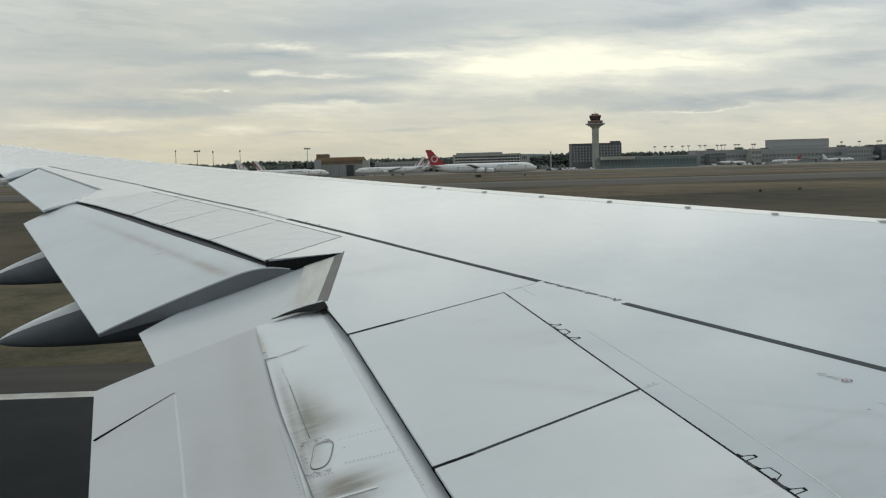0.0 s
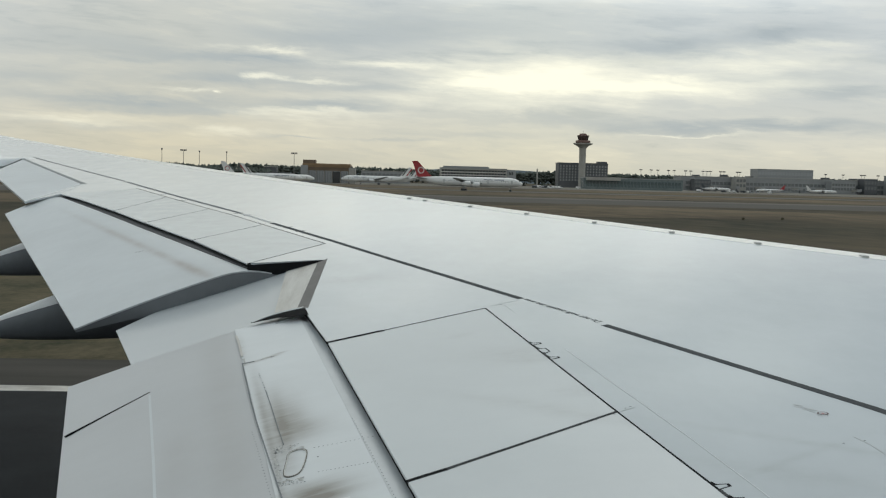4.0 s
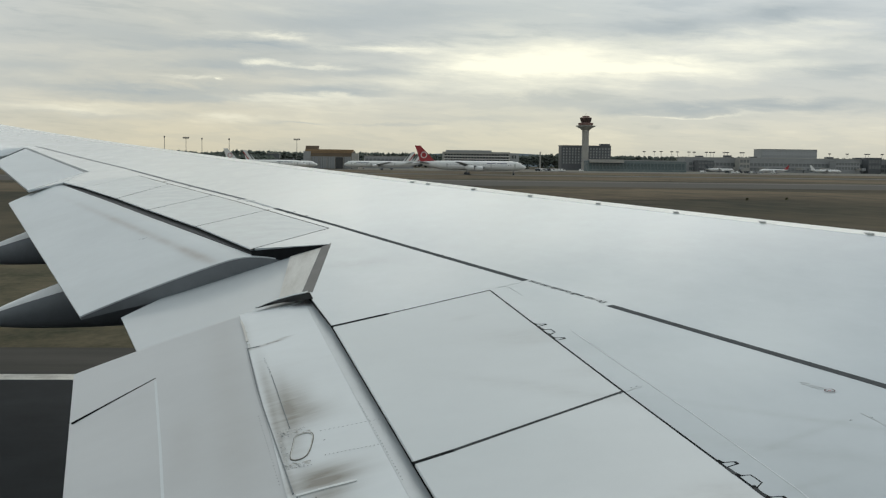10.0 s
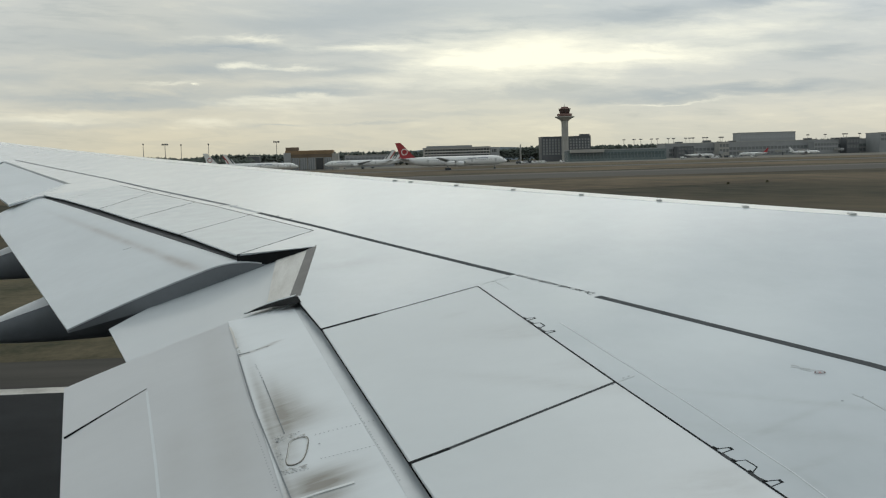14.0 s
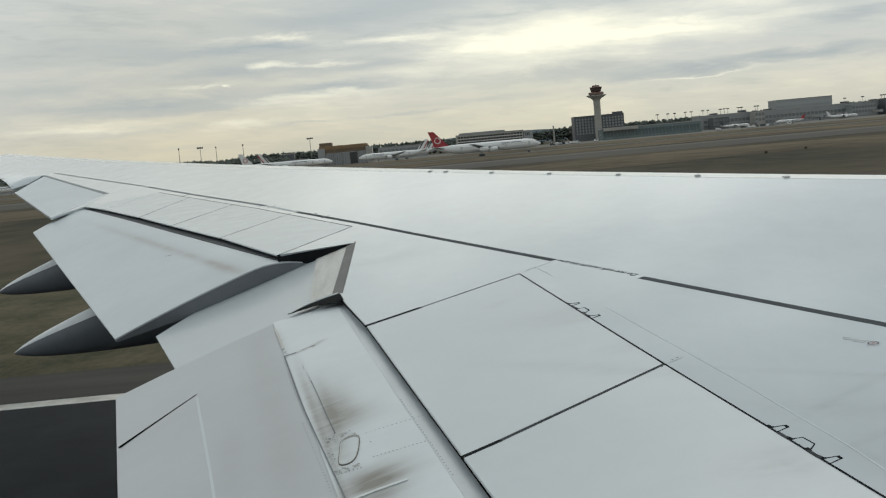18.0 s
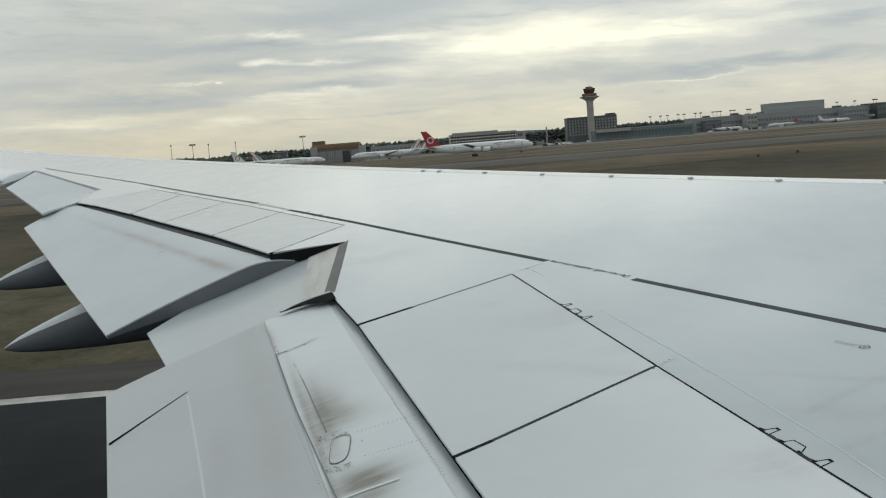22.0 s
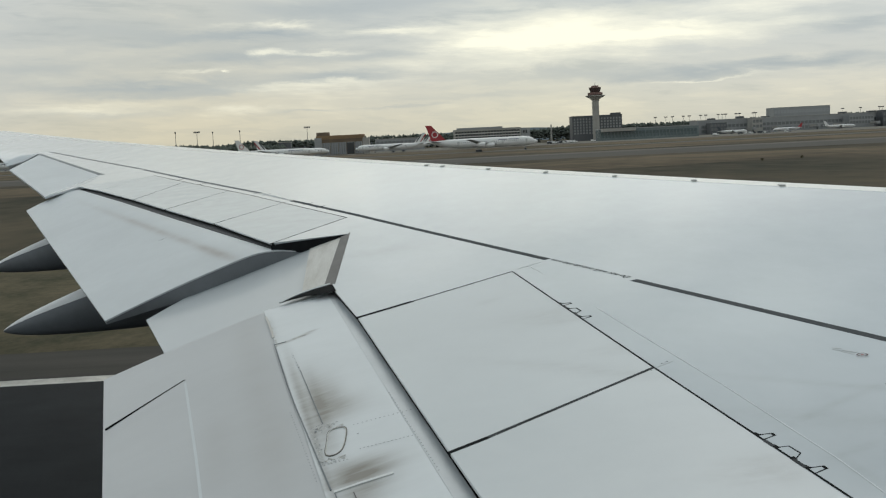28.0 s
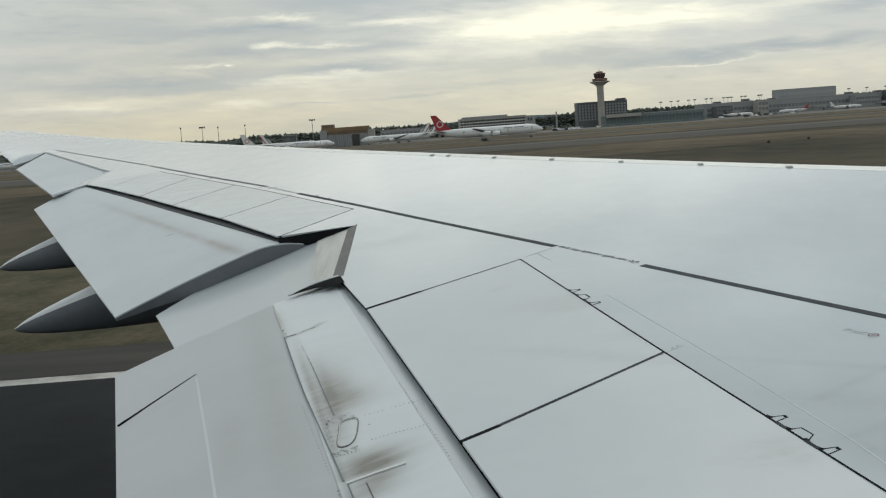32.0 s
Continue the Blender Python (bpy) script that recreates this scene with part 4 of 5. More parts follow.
for i in range(9):
    g = i / 8
    front, inner = on_skin(*between((-5.74, 19.44), (-5.81, 21.20), 1 - g)), spot3(FR4, *between((0.0, 0.05), (-1.89, 1.37), g), 0.004)
    row = [front + (inner - front) * (k / 4) for k in range(5)]
    t.append([q + Vector((0, 0, 0.003)) for q in row])
    b.append([q - Vector((0, 0, 0.03)) for q in row])
part("fixed_panel", sheet(t, b), OSPOILER, wing, "white fixed panel beside the aileron", smooth=True)
ribbon([(-5.81, 21.20), (-9.41, 28.49)], 0.10, GREYPAINT, "aileron_gap", "dark grey hinge gap", lift=0.001)


for k in range(6):
    tx, ty = between((-10.15, 28.15), (-12.2, 32.4), k / 5)
    root = on_skin(tx, ty, -0.18 * math.exp(-(ty - 27.9) / 1.1) - 0.004)
    part("static_discharger", tube(root + Vector((0.06, 0.02, 0.004)), root + Vector((-0.30, -0.05, -0.02)), 0.016, 0.007, 8), GREYPAINT, wing, "thin dark static discharger rod")


def fairing(y, tip, nose_x):
    """A canoe-shaped flap track fairing that droops aft with the flap: white along its back, flanks greyed to paint in
    their shade.
    """
    def body(lo, hi, grow):
        secs = []
        for i in range(29):
            back = (nose_x - tip[0]) * (1 - (i / 28) ** 0.6)
            high = max(0.012, min(0.46, 0.28 * back ** 0.65)) * min(1.0, 0.3 + i * 0.12)
            zz = tip[1] + 0.21 * min(back, 2.4)
            secs.append([(tip[0] + back, y + (0.68 * high + grow) * math.cos(a), zz + (high + grow) * math.sin(a)) for a in [lo + (hi - lo) * q / 18 for q in range(19)]])
        return loft(secs)
    # flank colour carries the shade under the wing
    low = part("track_fairing", body(radians(-222), radians(42), 0.0), SHADEGREY, wing, "pointed flap track fairing, flanks greyed for the wing's shade", smooth=True)
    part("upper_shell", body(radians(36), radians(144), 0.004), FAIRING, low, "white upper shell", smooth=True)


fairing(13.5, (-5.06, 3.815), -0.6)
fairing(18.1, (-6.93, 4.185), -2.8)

# ---- cabin window in front of the camera ----
WY, WX0, WX1, WZ0, WZ1 = 0.15, -0.0705, 0.165, 5.646, 5.976


def rounded(x0, x1, z0, z1, r, y, n=8):
    """An opening's outline: an oval with bowed sides, or for a small r a rectangle with rounded corners."""
    if r > 0.05:
        return [((x0 + x1) / 2 + (x1 - x0) / 2 * math.cos(radians(2.5 * k)), y, (z0 + z1) / 2 + (z1 - z0) / 2 * math.sin(radians(2.5 * k))) for k in range(144)]
    out = []
    for cx_, cz_, a0 in ((x1 - r, z1 - r, 0), (x0 + r, z1 - r, 90), (x0 + r, z0 + r, 180), (x1 - r, z0 + r, 270)):
        for k in range(n + 1):
            a = radians(a0 + 90 * k / n)
            out.append((cx_ + r * math.cos(a), y, cz_ + r * math.sin(a)))
    return out


def frame_ring(specs):
    bm = bmesh.new()
    rings = [[bm.verts.new(p) for p in rounded(*s)] for s in specs]
    k = len(rings[0])
    for a, b in zip(rings, rings[1:]):
        for i in range(k):
            bm.faces.new((a[i], a[(i + 1) % k], b[(i + 1) % k], b[i]))
    return bm


win = thing("window_1", "rounded cabin window reveal in pale plastic", "window", (0.03, WY, WZ0), kind="structure")
part("window_reveal", frame_ring([(WX0 - 0.05, WX1 + 0.05, WZ0 - 0.05, WZ1 + 0.05, 0.13, WY - 0.03), (WX0 - 0.012, WX1 + 0.012, WZ0 - 0.012, WZ1 + 0.012, 0.105, WY - 0.022), (WX0, WX1, WZ0, WZ1, 0.10, WY - 0.008), (WX0 - 0.002, WX1 + 0.002, WZ0 - 0.002, WZ1 + 0.002, 0.10, WY + 0.006)]), REVEAL, win, "pale window reveal", smooth=True)
cabin = thing("wall_cabin", "dim cabin side wall round the window", "wall", (0, -1.2, 4.5), kind="structure")
bm = bmesh.new()
around = [(x + 1e-4, y, z + 1e-4) for x, y, z in rounded(WX0 - 0.05, WX1 + 0.05, WZ0 - 0.05, WZ1 + 0.05, 0.13, WY - 0.03)]
inner = [bm.verts.new(p) for p in around]
outer = [bm.verts.new((2.0 * math.copysign(1, p[0] - (WX0 + WX1) / 2), WY - 0.03, 5.6 + 0.7 * math.copysign(1, p[2] - (WZ0 + WZ1) / 2))) for p in around]
k = len(inner)
for i in range(k):
    bm.faces.new((inner[i], inner[(i + 1) % k], outer[(i + 1) % k], outer[i]))
bmesh.ops.remove_doubles(bm, verts=bm.verts, dist=1e-5)
part("side_panel", bm, CABIN, cabin, "grey cabin side panel")


def slab(y0, z0, y1, z1, thick, name):
    """A plain cabin panel two metres either way, from one edge line to another."""
    d = Vector((0, y1 - y0, z1 - z0)).normalized()
    n = Vector((0, -d.z, d.y)) * thick
    a, b = Vector((0, y0, z0)), Vector((0, y1, z1))
    part(name, loft([[p + Vector((x, 0, 0)) for p in (a, b, b + n, a + n)] for x in (-2.0, 2.0)]), CABIN, cabin)


slab(WY - 0.03, 6.3, -0.5, 6.95, 0.03, "cabin_cove")
slab(-0.5, 6.95, -2.5, 6.95, -0.03, "cabin_ceiling")
slab(WY - 0.03, 4.9, -0.15, 4.5, -0.03, "lower_panel")
slab(-0.15, 4.5, -2.5, 4.5, 0.03, "cabin_floor")
slab(-2.5, 4.5, -2.5, 6.95, 0.03, "cabin_back")
for x in (-2.05, 2.0):
    part("cabin_partition", box((x, -0.12, 4.92), (x + 0.05, WY - 0.03, 6.3)), CABIN, cabin)
    part("cabin_partition", box((x, -2.5, 4.53), (x + 0.05, -0.12, 6.92)), CABIN, cabin)

# the body of the aircraft round the cabin, with the window let into its side
body = thing("aircraft_fuselage", "white painted airliner body around the cabin window", "aircraft body", (0, -2.87, 2.5))
HULL = 3.1
zs = [5.54, 6.05]
angles = sorted([math.asin((z - 5.6) / HULL) for z in zs] + [radians(a) for a in range(-90, 271, 9) if not -5 < a < 12])
stations = [(-30.0, 0.06, 2.4), (-26.0, 0.32, 1.7), (-20.0, 0.68, 0.8), (-14.0, 0.94, 0.12), (-10.0, 1.0, 0.0), (-5.0, 1.0, 0.0), (WX0 - 0.05, 1.0, 0.0), (WX1 + 0.05, 1.0, 0.0), (5.0, 1.0, 0.0), (12.0, 1.0, 0.0), (18.0, 0.97, 0.0), (22.0, 0.82, -0.2), (24.5, 0.5, -0.5), (26.0, 0.08, -0.8)]
bm = bmesh.new()
rings = [[bm.verts.new((x, -2.87 + HULL * g * math.cos(a), 5.6 + lift + HULL * g * math.sin(a))) for a in angles[:-1]] for x, g, lift in stations]
k = len(rings[0])
low = min(range(k), key=lambda i: abs(angles[i] - math.asin((5.54 - 5.6) / HULL)))
for j, (a, b) in enumerate(zip(rings, rings[1:])):
    for i in range(k):
        if j == 6 and i == low:
            continue
        bm.faces.new((a[i], a[(i + 1) % k], b[(i + 1) % k], b[i]))
bm.faces.new(rings[0])
bm.faces.new(rings[-1][::-1])
part("hull", bm, WHITE, body, "white painted hull", smooth=True)
part("window_surround", frame_ring([(WX0 - 0.10, WX1 + 0.10, 5.49, 6.10, 0.02, WY + 0.05), (WX0 - 0.02, WX1 + 0.02, WZ0 - 0.02, WZ1 + 0.02, 0.04, WY + 0.05)]), WHITE, body, "white window surround")

for ob in (wing, win, cabin, body):
    aboard(ob)

# ---- the airfield ----
GRASS = material("dry_grass", (0.092, 0.074, 0.047), 0.95, vary=0.25, scale=0.040, tint=(0.024, 0.025, 0.016), stretch=(0.5, 0.2, 1), spec=0.1)
OCHRE = material("bleached_grass", (0.148, 0.112, 0.070), 0.95, vary=0.25, scale=0.035, tint=(0.050, 0.042, 0.027), stretch=(0.45, 0.25, 1), spec=0.1)
RUNWAY = material("runway_asphalt", (0.0245, 0.0265, 0.0285), 0.9, vary=0.15, scale=0.6, bump=0.15, bump_scale=90, spec=0.2)
SHOULDER = material("shoulder_asphalt", (0.066, 0.061, 0.052), 0.9, vary=0.15, scale=0.25, stretch=(0.2, 2, 1), spec=0.2)
TAXI = material("taxiway_concrete", (0.118, 0.110, 0.094), 0.85, vary=0.12, scale=0.05, stretch=(0.3, 2, 1), spec=0.2)
OLDTAXI = material("old_taxiway_asphalt", (0.080, 0.073, 0.062), 0.85, vary=0.14, scale=0.05, stretch=(0.3, 2, 1), spec=0.2)
APRON = material("apron_concrete", (0.165, 0.153, 0.130), 0.85, vary=0.1, scale=0.03, spec=0.2)
LINE = material("runway_paint", (0.62, 0.60, 0.55), 0.8, vary=0.15, scale=1.5, tint=(0.38, 0.36, 0.32))
# woods and hills: base colours lifted to hold the haze of the distance
LEAF = material("hazed_wood_leaves", (0.105, 0.118, 0.100), 0.9, vary=0.3, scale=0.08, tint=(0.068, 0.080, 0.070), spec=0.1)
SHRUBLEAF = material("dry_shrub_leaves", (0.115, 0.105, 0.070), 0.9, vary=0.2, scale=2.0, spec=0.1)
HILL = material("hazed_far_hills", (0.16, 0.19, 0.21), 1.0, vary=0.06, scale=0.003, spec=0.0)
CONCRETE = material("pale_concrete", (0.36, 0.35, 0.32), 0.8, vary=0.08, scale=0.1)
# dark and grey cladding and teal glazing are paled to paint in haze
DARKCLAD = material("hazed_dark_cladding", (0.095, 0.102, 0.108), 0.5, vary=0.1, scale=0.1)
GREYCLAD = material("hazed_grey_cladding", (0.285, 0.295, 0.295), 0.6, vary=0.06, scale=0.08)
BROWN = material("brown_cladding", (0.17, 0.125, 0.085), 0.7, vary=0.1, scale=0.1)
TEAL = material("hazed_teal_glazing", (0.15, 0.19, 0.195), 0.25, vary=0.1, scale=0.2)
GLASS = material("dark_window_glass", (0.03, 0.035, 0.04), 0.15, vary=0.1, scale=0.3)
CABGLASS = material("brown_cab_glass", (0.085, 0.055, 0.048), 0.2, vary=0.1, scale=0.3)
CABROOF = material("dull_brick_paint", (0.21, 0.125, 0.105), 0.6, vary=0.1, scale=0.3)
PALEGLASS = material("teal_window_glass", (0.10, 0.135, 0.14), 0.2, vary=0.25, scale=0.08)
OCHREPANEL = material("ochre_fascia", (0.26, 0.17, 0.09), 0.6, vary=0.1, scale=0.1)
DOORLINE = material("door_outline_grey", (0.55, 0.55, 0.54), 0.4, vary=0.04, scale=0.3)
# window grey is raised for the same painted haze
WINDOW = material("hazed_window_glass", (0.18, 0.19, 0.195), 0.25, vary=0.1, scale=0.3)
PLANE = material("airliner_white", (0.74, 0.74, 0.72), 0.35, vary=0.03, scale=0.1)
TAILRED = material("airliner_red", (0.36, 0.03, 0.035), 0.4, vary=0.06, scale=0.2)
LETTERBLUE = material("lettering_blue", (0.09, 0.10, 0.16), 0.5, vary=0.4, scale=1.6, tint=(0.4, 0.41, 0.45))
TAILDARK = material("airliner_dark", (0.05, 0.06, 0.07), 0.4, vary=0.1, scale=0.2)
ENGINE = material("airliner_grey", (0.32, 0.33, 0.34), 0.4, vary=0.06, scale=0.3)
MAST = material("galvanised_mast", (0.20, 0.20, 0.19), 0.5, metal=0.4, vary=0.1, scale=1.0)
LAMPHEAD = material("lamp_head", (0.10, 0.10, 0.10), 0.5, vary=0.1, scale=1.0)



def ground_sheet(name, y0, y1, z, mat, label, category, x0=-2600.0, x1=2600.0, nx=40, ny=12, wobble=0.0, seed=1.0):
    """A strip of ground; with wobble its far and near edges wander."""
    bm = bmesh.new()
    grid = []
    for j in range(ny + 1):
        row = []
        for i in range(nx + 1):
            x = x0 + (x1 - x0) * i / nx
            y = y0 + (y1 - y0) * j / ny
            if wobble and j in (0, ny):
                y += wobble * noise.noise(Vector((x * 0.02, seed * 7.3 + j, 0)))
            row.append(bm.verts.new((x, y, z)))
        grid.append(row)
    for j in range(ny):
        for i in range(nx):
            bm.faces.new((grid[j][i], grid[j][i + 1], grid[j + 1][i + 1], grid[j + 1][i]))
    return tagged(new(name, mesh_of(name, bm, mat)), label, category, kind="structure")


ground_sheet("ground", -1500, 4900, -0.03, GRASS, "dry brown grass plain of the airfield", "ground", x0=-4000, x1=4000)
ground_sheet("road", -31, 29.2, 0.0, RUNWAY, "dark asphalt runway", "runway")
ground_sheet("pavement", 29.2, 33.5, 0.0, SHOULDER, "brown-grey runway shoulder", "runway shoulder")
ground_sheet("trim", 28.35, 29.1, 0.006, LINE, "worn white runway edge line", "road marking", nx=4, ny=1)
ground_sheet("ground_verge", 33.1, 70, 0.004, material("verge_grass", (0.102, 0.084, 0.052), 0.95, vary=0.3, scale=0.42, tint=(0.040, 0.042, 0.024), stretch=(0.8, 0.5, 1), spec=0.1), "short dry grass beside the runway", "grass", nx=200, ny=2, wobble=0.8)
ground_sheet("ground_ochre", 190, 262, 0.0, OCHRE, "bleached ochre grass", "grass", nx=240, ny=2, wobble=24, seed=2)
ground_sheet("road_taxiway_1", 296, 372, 0.02, OLDTAXI, "old dark asphalt taxiway", "taxiway", nx=8, ny=2)
ground_sheet("road_taxiway_2", 372.5, 402, 0.02, TAXI, "grey concrete taxiway", "taxiway", nx=8, ny=2)
ground_sheet("ground_ochre_far", 430, 575, 0.0, OCHRE, "bleached ochre grass", "grass", nx=160, ny=2, wobble=20, seed=3)
ground_sheet("road_taxiway_3", 590, 655, 0.02, TAXI, "grey concrete taxiway", "taxiway", nx=8, ny=2)
ground_sheet("ground_ochre_last", 690, 900, 0.0, OCHRE, "bleached ochre grass", "grass", nx=160, ny=2, wobble=25, seed=4)
ground_sheet("pavement_apron", 940, 1500, 0.02, APRON, "pale concrete apron", "apron", nx=8, ny=4)


def spot(bearing, distance):
    """Ground place by bearing from the runway's abeam and by distance out."""
    return distance * math.tan(radians(bearing)), distance


# hills and woods along the horizon
def ridge(name, y, x0, x1, height, base, mat, label, category, seed, rough, step, depth):
    bm = bmesh.new()
    n = int((x1 - x0) / step)
    a, b, c = [], [], []
    for i in range(n + 1):
        x = x0 + (x1 - x0) * i / n
        h = base + height * (0.5 + 0.5 * noise.noise(Vector((x * rough, seed, 0)))) ** 1.5 + 0.12 * base * noise.noise(Vector((x * rough * 9, seed + 3, 0)))
        a.append(bm.verts.new((x, y, -2)))
        b.append(bm.verts.new((x, y + depth * 0.3, max(h, 0.5))))
        c.append(bm.verts.new((x, y + depth, -2)))
    for i in range(n):
        bm.faces.new((a[i], a[i + 1], b[i + 1], b[i]))
        bm.faces.new((b[i], b[i + 1], c[i + 1], c[i]))
    return tagged(new(name, mesh_of(name, bm, mat, True)), label, category, kind="structure")


ridge("backdrop_hills", 4500, -3600, 3600, 70, 14, HILL, "hazy blue-grey hills on the horizon", "hills", 5.0, 0.0011, 40, 350)


def woods(name, y, x0, x1, low, high, seed, count):
    """A far belt of trees: many small leaf clumps over an uneven line."""
    verts, faces = [], []
    r = random.Random(seed)
    for k in range(count):
        x = r.uniform(x0, x1)
        top = low + (high - low) * (0.5 + 0.5 * noise.noise(Vector((x * 0.012, seed, 0)))) + r.uniform(-1.5, 1.5)
        z = top * r.random() ** 0.5
        s = r.uniform(1.6, 4.2)
        yy = y + r.uniform(-25, 25)
        i = len(verts)
        ang = r.uniform(0, 6.28)
        for q in range(5):
            a = ang + q * 1.2566
            verts.append((x + s * math.cos(a) * r.uniform(0.7, 1.2), yy + s * math.sin(a), z - s * 0.3 + r.uniform(-0.5, 0.5)))
        verts.append((x + r.uniform(-1, 1), yy, z + s * 0.75))
        verts.append((x, yy, z - s * 0.9))
        for q in range(5):
            faces += [(i + q, i + (q + 1) % 5, i + 5), (i + (q + 1) % 5, i + q, i + 6)]
    me = bpy.data.meshes.new(name)
    me.from_pydata(verts, [], faces)
    me.materials.append(LEAF)
    return tagged(new(name, me), "dark green belt of woodland behind the airfield", "woodland", kind="stuff")


woods("woodland", 1750, -900, 1100, 17, 26, 11, 10000)
woods("woodland", 1250, -620, -130, 9, 14, 12, 4200)


# ---- buildings ----
def windows(parent, x0, x1, z0, z1, y, cols, rows, mat, fill=0.7, name="window"):
    """Panes let into a front, each its own part on one mesh."""
    w, h = (x1 - x0) / cols, (z1 - z0) / rows
    bm = box((-w * fill / 2, -0.12, -h * 0.3), (w * fill / 2, 0.1, h * 0.3))
    me = mesh_of(name, bm, mat)
    for r in range(rows):
        for c in range(cols):
            ob = new(name, me)
            ob.parent = parent
            ob.location = (x0 + w * (c + 0.5), y, z0 + h * (r + 0.5))


def building(name, label, bearing, distance, width, depth, height, wall, roof=None, trim=0.6, cols=0, rows=0, pane=None, category="building", z0=0.25, z1=0.92, fill=0.75):
    x, y = spot(bearing, distance)
    b = thing(name, label, category, (x, y, 0))
    part("wall", box((-width / 2, 0, 0), (width / 2, depth, height - trim)), wall, b, shift=(0, 0, 0))
    part("roof", box((-width / 2 - 0.4, -0.4, height - trim), (width / 2 + 0.4, depth + 0.4, height), 0.08), roof or wall, b, shift=(0, 0, 0))
    if cols:
        windows(b, -width / 2 * 0.97, width / 2 * 0.97, height * z0, height * z1, -0.06, cols, rows, pane or WINDOW, fill)
    return b


def roof_box(b, x, w, d, z, h, mat, name="roof_plant"):
    part(name, box((x - w / 2, 2, z), (x + w / 2, 2 + d, z + h), 0.05), mat, b, shift=(0, 0, 0))


# brown maintenance hangar
hangar = building("hangar", "brown hangar with a pale end bay", -2.98, 1050, 46, 40, 19, BROWN, OCHREPANEL, trim=2.2)
roof_box(hangar, -17, 12, 20, 19, 3.4, BROWN, "raised_bay")
part("end_bay", box((-25, -1.5, 0), (-18, 30, 17), 0.1), GREYCLAD, hangar, "grey end bay", shift=(0, 0, 0))
part("end_bay", box((22, -1.5, 0), (28.5, 30, 15.5), 0.1), CONCRETE, hangar, "pale end bay", shift=(0, 0, 0))
for i in range(5):
    part("hangar_door", box((-17.5 + i * 7.9, -0.5, 0.3), (-10.1 + i * 7.9, -0.1, 12.0), 0.05), GREYCLAD, hangar, shift=(0, 0, 0))
for i in range(5):
    for k in range(3):
        part("door_rib", box((-16.6 + i * 7.9 + k * 2.3, -0.75, 0.4), (-16.3 + i * 7.9 + k * 2.3, -0.5, 11.8)), DARKCLAD, hangar, shift=(0, 0, 0))
part("open_bay", box((6.4, -0.9, 0.3), (13.4, -0.52, 11.4)), GLASS, hangar, "dark open bay", shift=(0, 0, 0))
part("fascia_band", box((-23, -0.9, 15.4), (23, -0.42, 16.6), 0.05), OCHREPANEL, hangar, "ochre fascia band", shift=(0, 0, 0))
# low sheds beside it
building("shed", "low dark shed beside the hangar", -5.53, 1150, 26, 18, 9.5, GREYCLAD, DARKCLAD, cols=7, rows=2)
building("shed", "small dark shed with a pale roof", -5.91, 1300, 14, 12, 17, DARKCLAD, CONCRETE)
building("shed", "long low grey cargo shed", 0.21, 1300, 60, 20, 15, GREYCLAD, CONCRETE, cols=12, rows=1)

# white office block with a lettered end, behind the parked aircraft
office = building("office_building", "long white office block with rows of windows", 4.93, 1400, 88, 22, 22.5, CONCRETE, GREYCLAD, cols=22, rows=4, fill=0.8, pane=GLASS)
part("end_tower", box((44.5, -1, 0), (56, 20, 21), 0.1), GREYCLAD, office, "grey lettered end block", shift=(0, 0, 0))
for i, (xa, w) in enumerate(((46.5, 1.2), (48.6, 1.2), (50.7, 1.2))):
    part("sign_letter", box((xa, -1.3, 14.5), (xa + w, -1.02, 18.5)), GLASS, office, "dark sign shape", shift=(0, 0, 0))
roof_box(office, -10, 60, 12, 22.5, 2.2, GREYCLAD)
for k in range(4):
    z = 22.5 * (0.25 + 0.67 * k / 4)
    part("floor_band", box((-43.6, -0.35, z - 0.25), (43.6, -0.05, z + 0.25), 0.03), PLANE, office, "white floor band", shift=(0, 0, 0))
lattice = part("lattice_front", box((6, -0.9, 0.2), (43, -0.4, 6.6), 0.05), TAILDARK, office, "dark blue lattice front", shift=(0, 0, 0))
lozenge = mesh_of("lattice_panel", box((-0.75, -0.08, -0.75), (0.75, 0.06, 0.75), 0.0, Matrix.Rotation(radians(45), 4, "Y")), PLANE)
for row in range(3):
    for col in range(14):
        ob = new("lattice_panel", lozenge)
        ob.parent, ob.location = lattice, (7.6 + col * 2.6 + (row % 2) * 1.3 - 0.3, -0.98, 1.4 + row * 2.0)
chim = thing("chimney", "thin pale chimney stack", "chimney", (*spot(8.33, 1500), 0))
part("stack", tube((0, 0, 0), (0, 0, 25.0), 1.3, 1.0, 12), CONCRETE, chim, shift=(0, 0, 0), smooth=True)

# control tower with its dark foot building
tx, ty = spot(10.71, 1380)
tower = thing("control_tower", "pale concrete airport control tower with dark glazed cab", "control tower", (tx, ty, 0))
part("shaft", lathe([(4.6, 0), (4.4, 20), (4.4, 50), (5.2, 53)]), CONCRETE, tower, "pale concrete shaft", True, (0, 0, 0))
part("bowl", lathe([(5.2, 52.5), (7.5, 54.5), (12.8, 57.2), (12.8, 58.2), (8.5, 58.4)]), CONCRETE, tower, "flared concrete gallery", True, (0, 0, 0))
part("lower_cab", lathe([(8.2, 58.4), (9.6, 59.0), (9.8, 61.6), (8.6, 62.0)]), CABROOF, tower, "dark lower cab", True, (0, 0, 0))
part("cab", lathe([(5.4, 62.0), (6.2, 62.6), (7.6, 67.4), (7.4, 67.8)]), CABGLASS, tower, "dark glazed cab", True, (0, 0, 0))
part("cab_roof", lathe([(7.9, 67.8), (7.9, 68.5), (4.8, 69.0), (4.6, 70.6), (2.0, 71.0)]), CABROOF, tower, "dull red cab roof", True, (0, 0, 0))
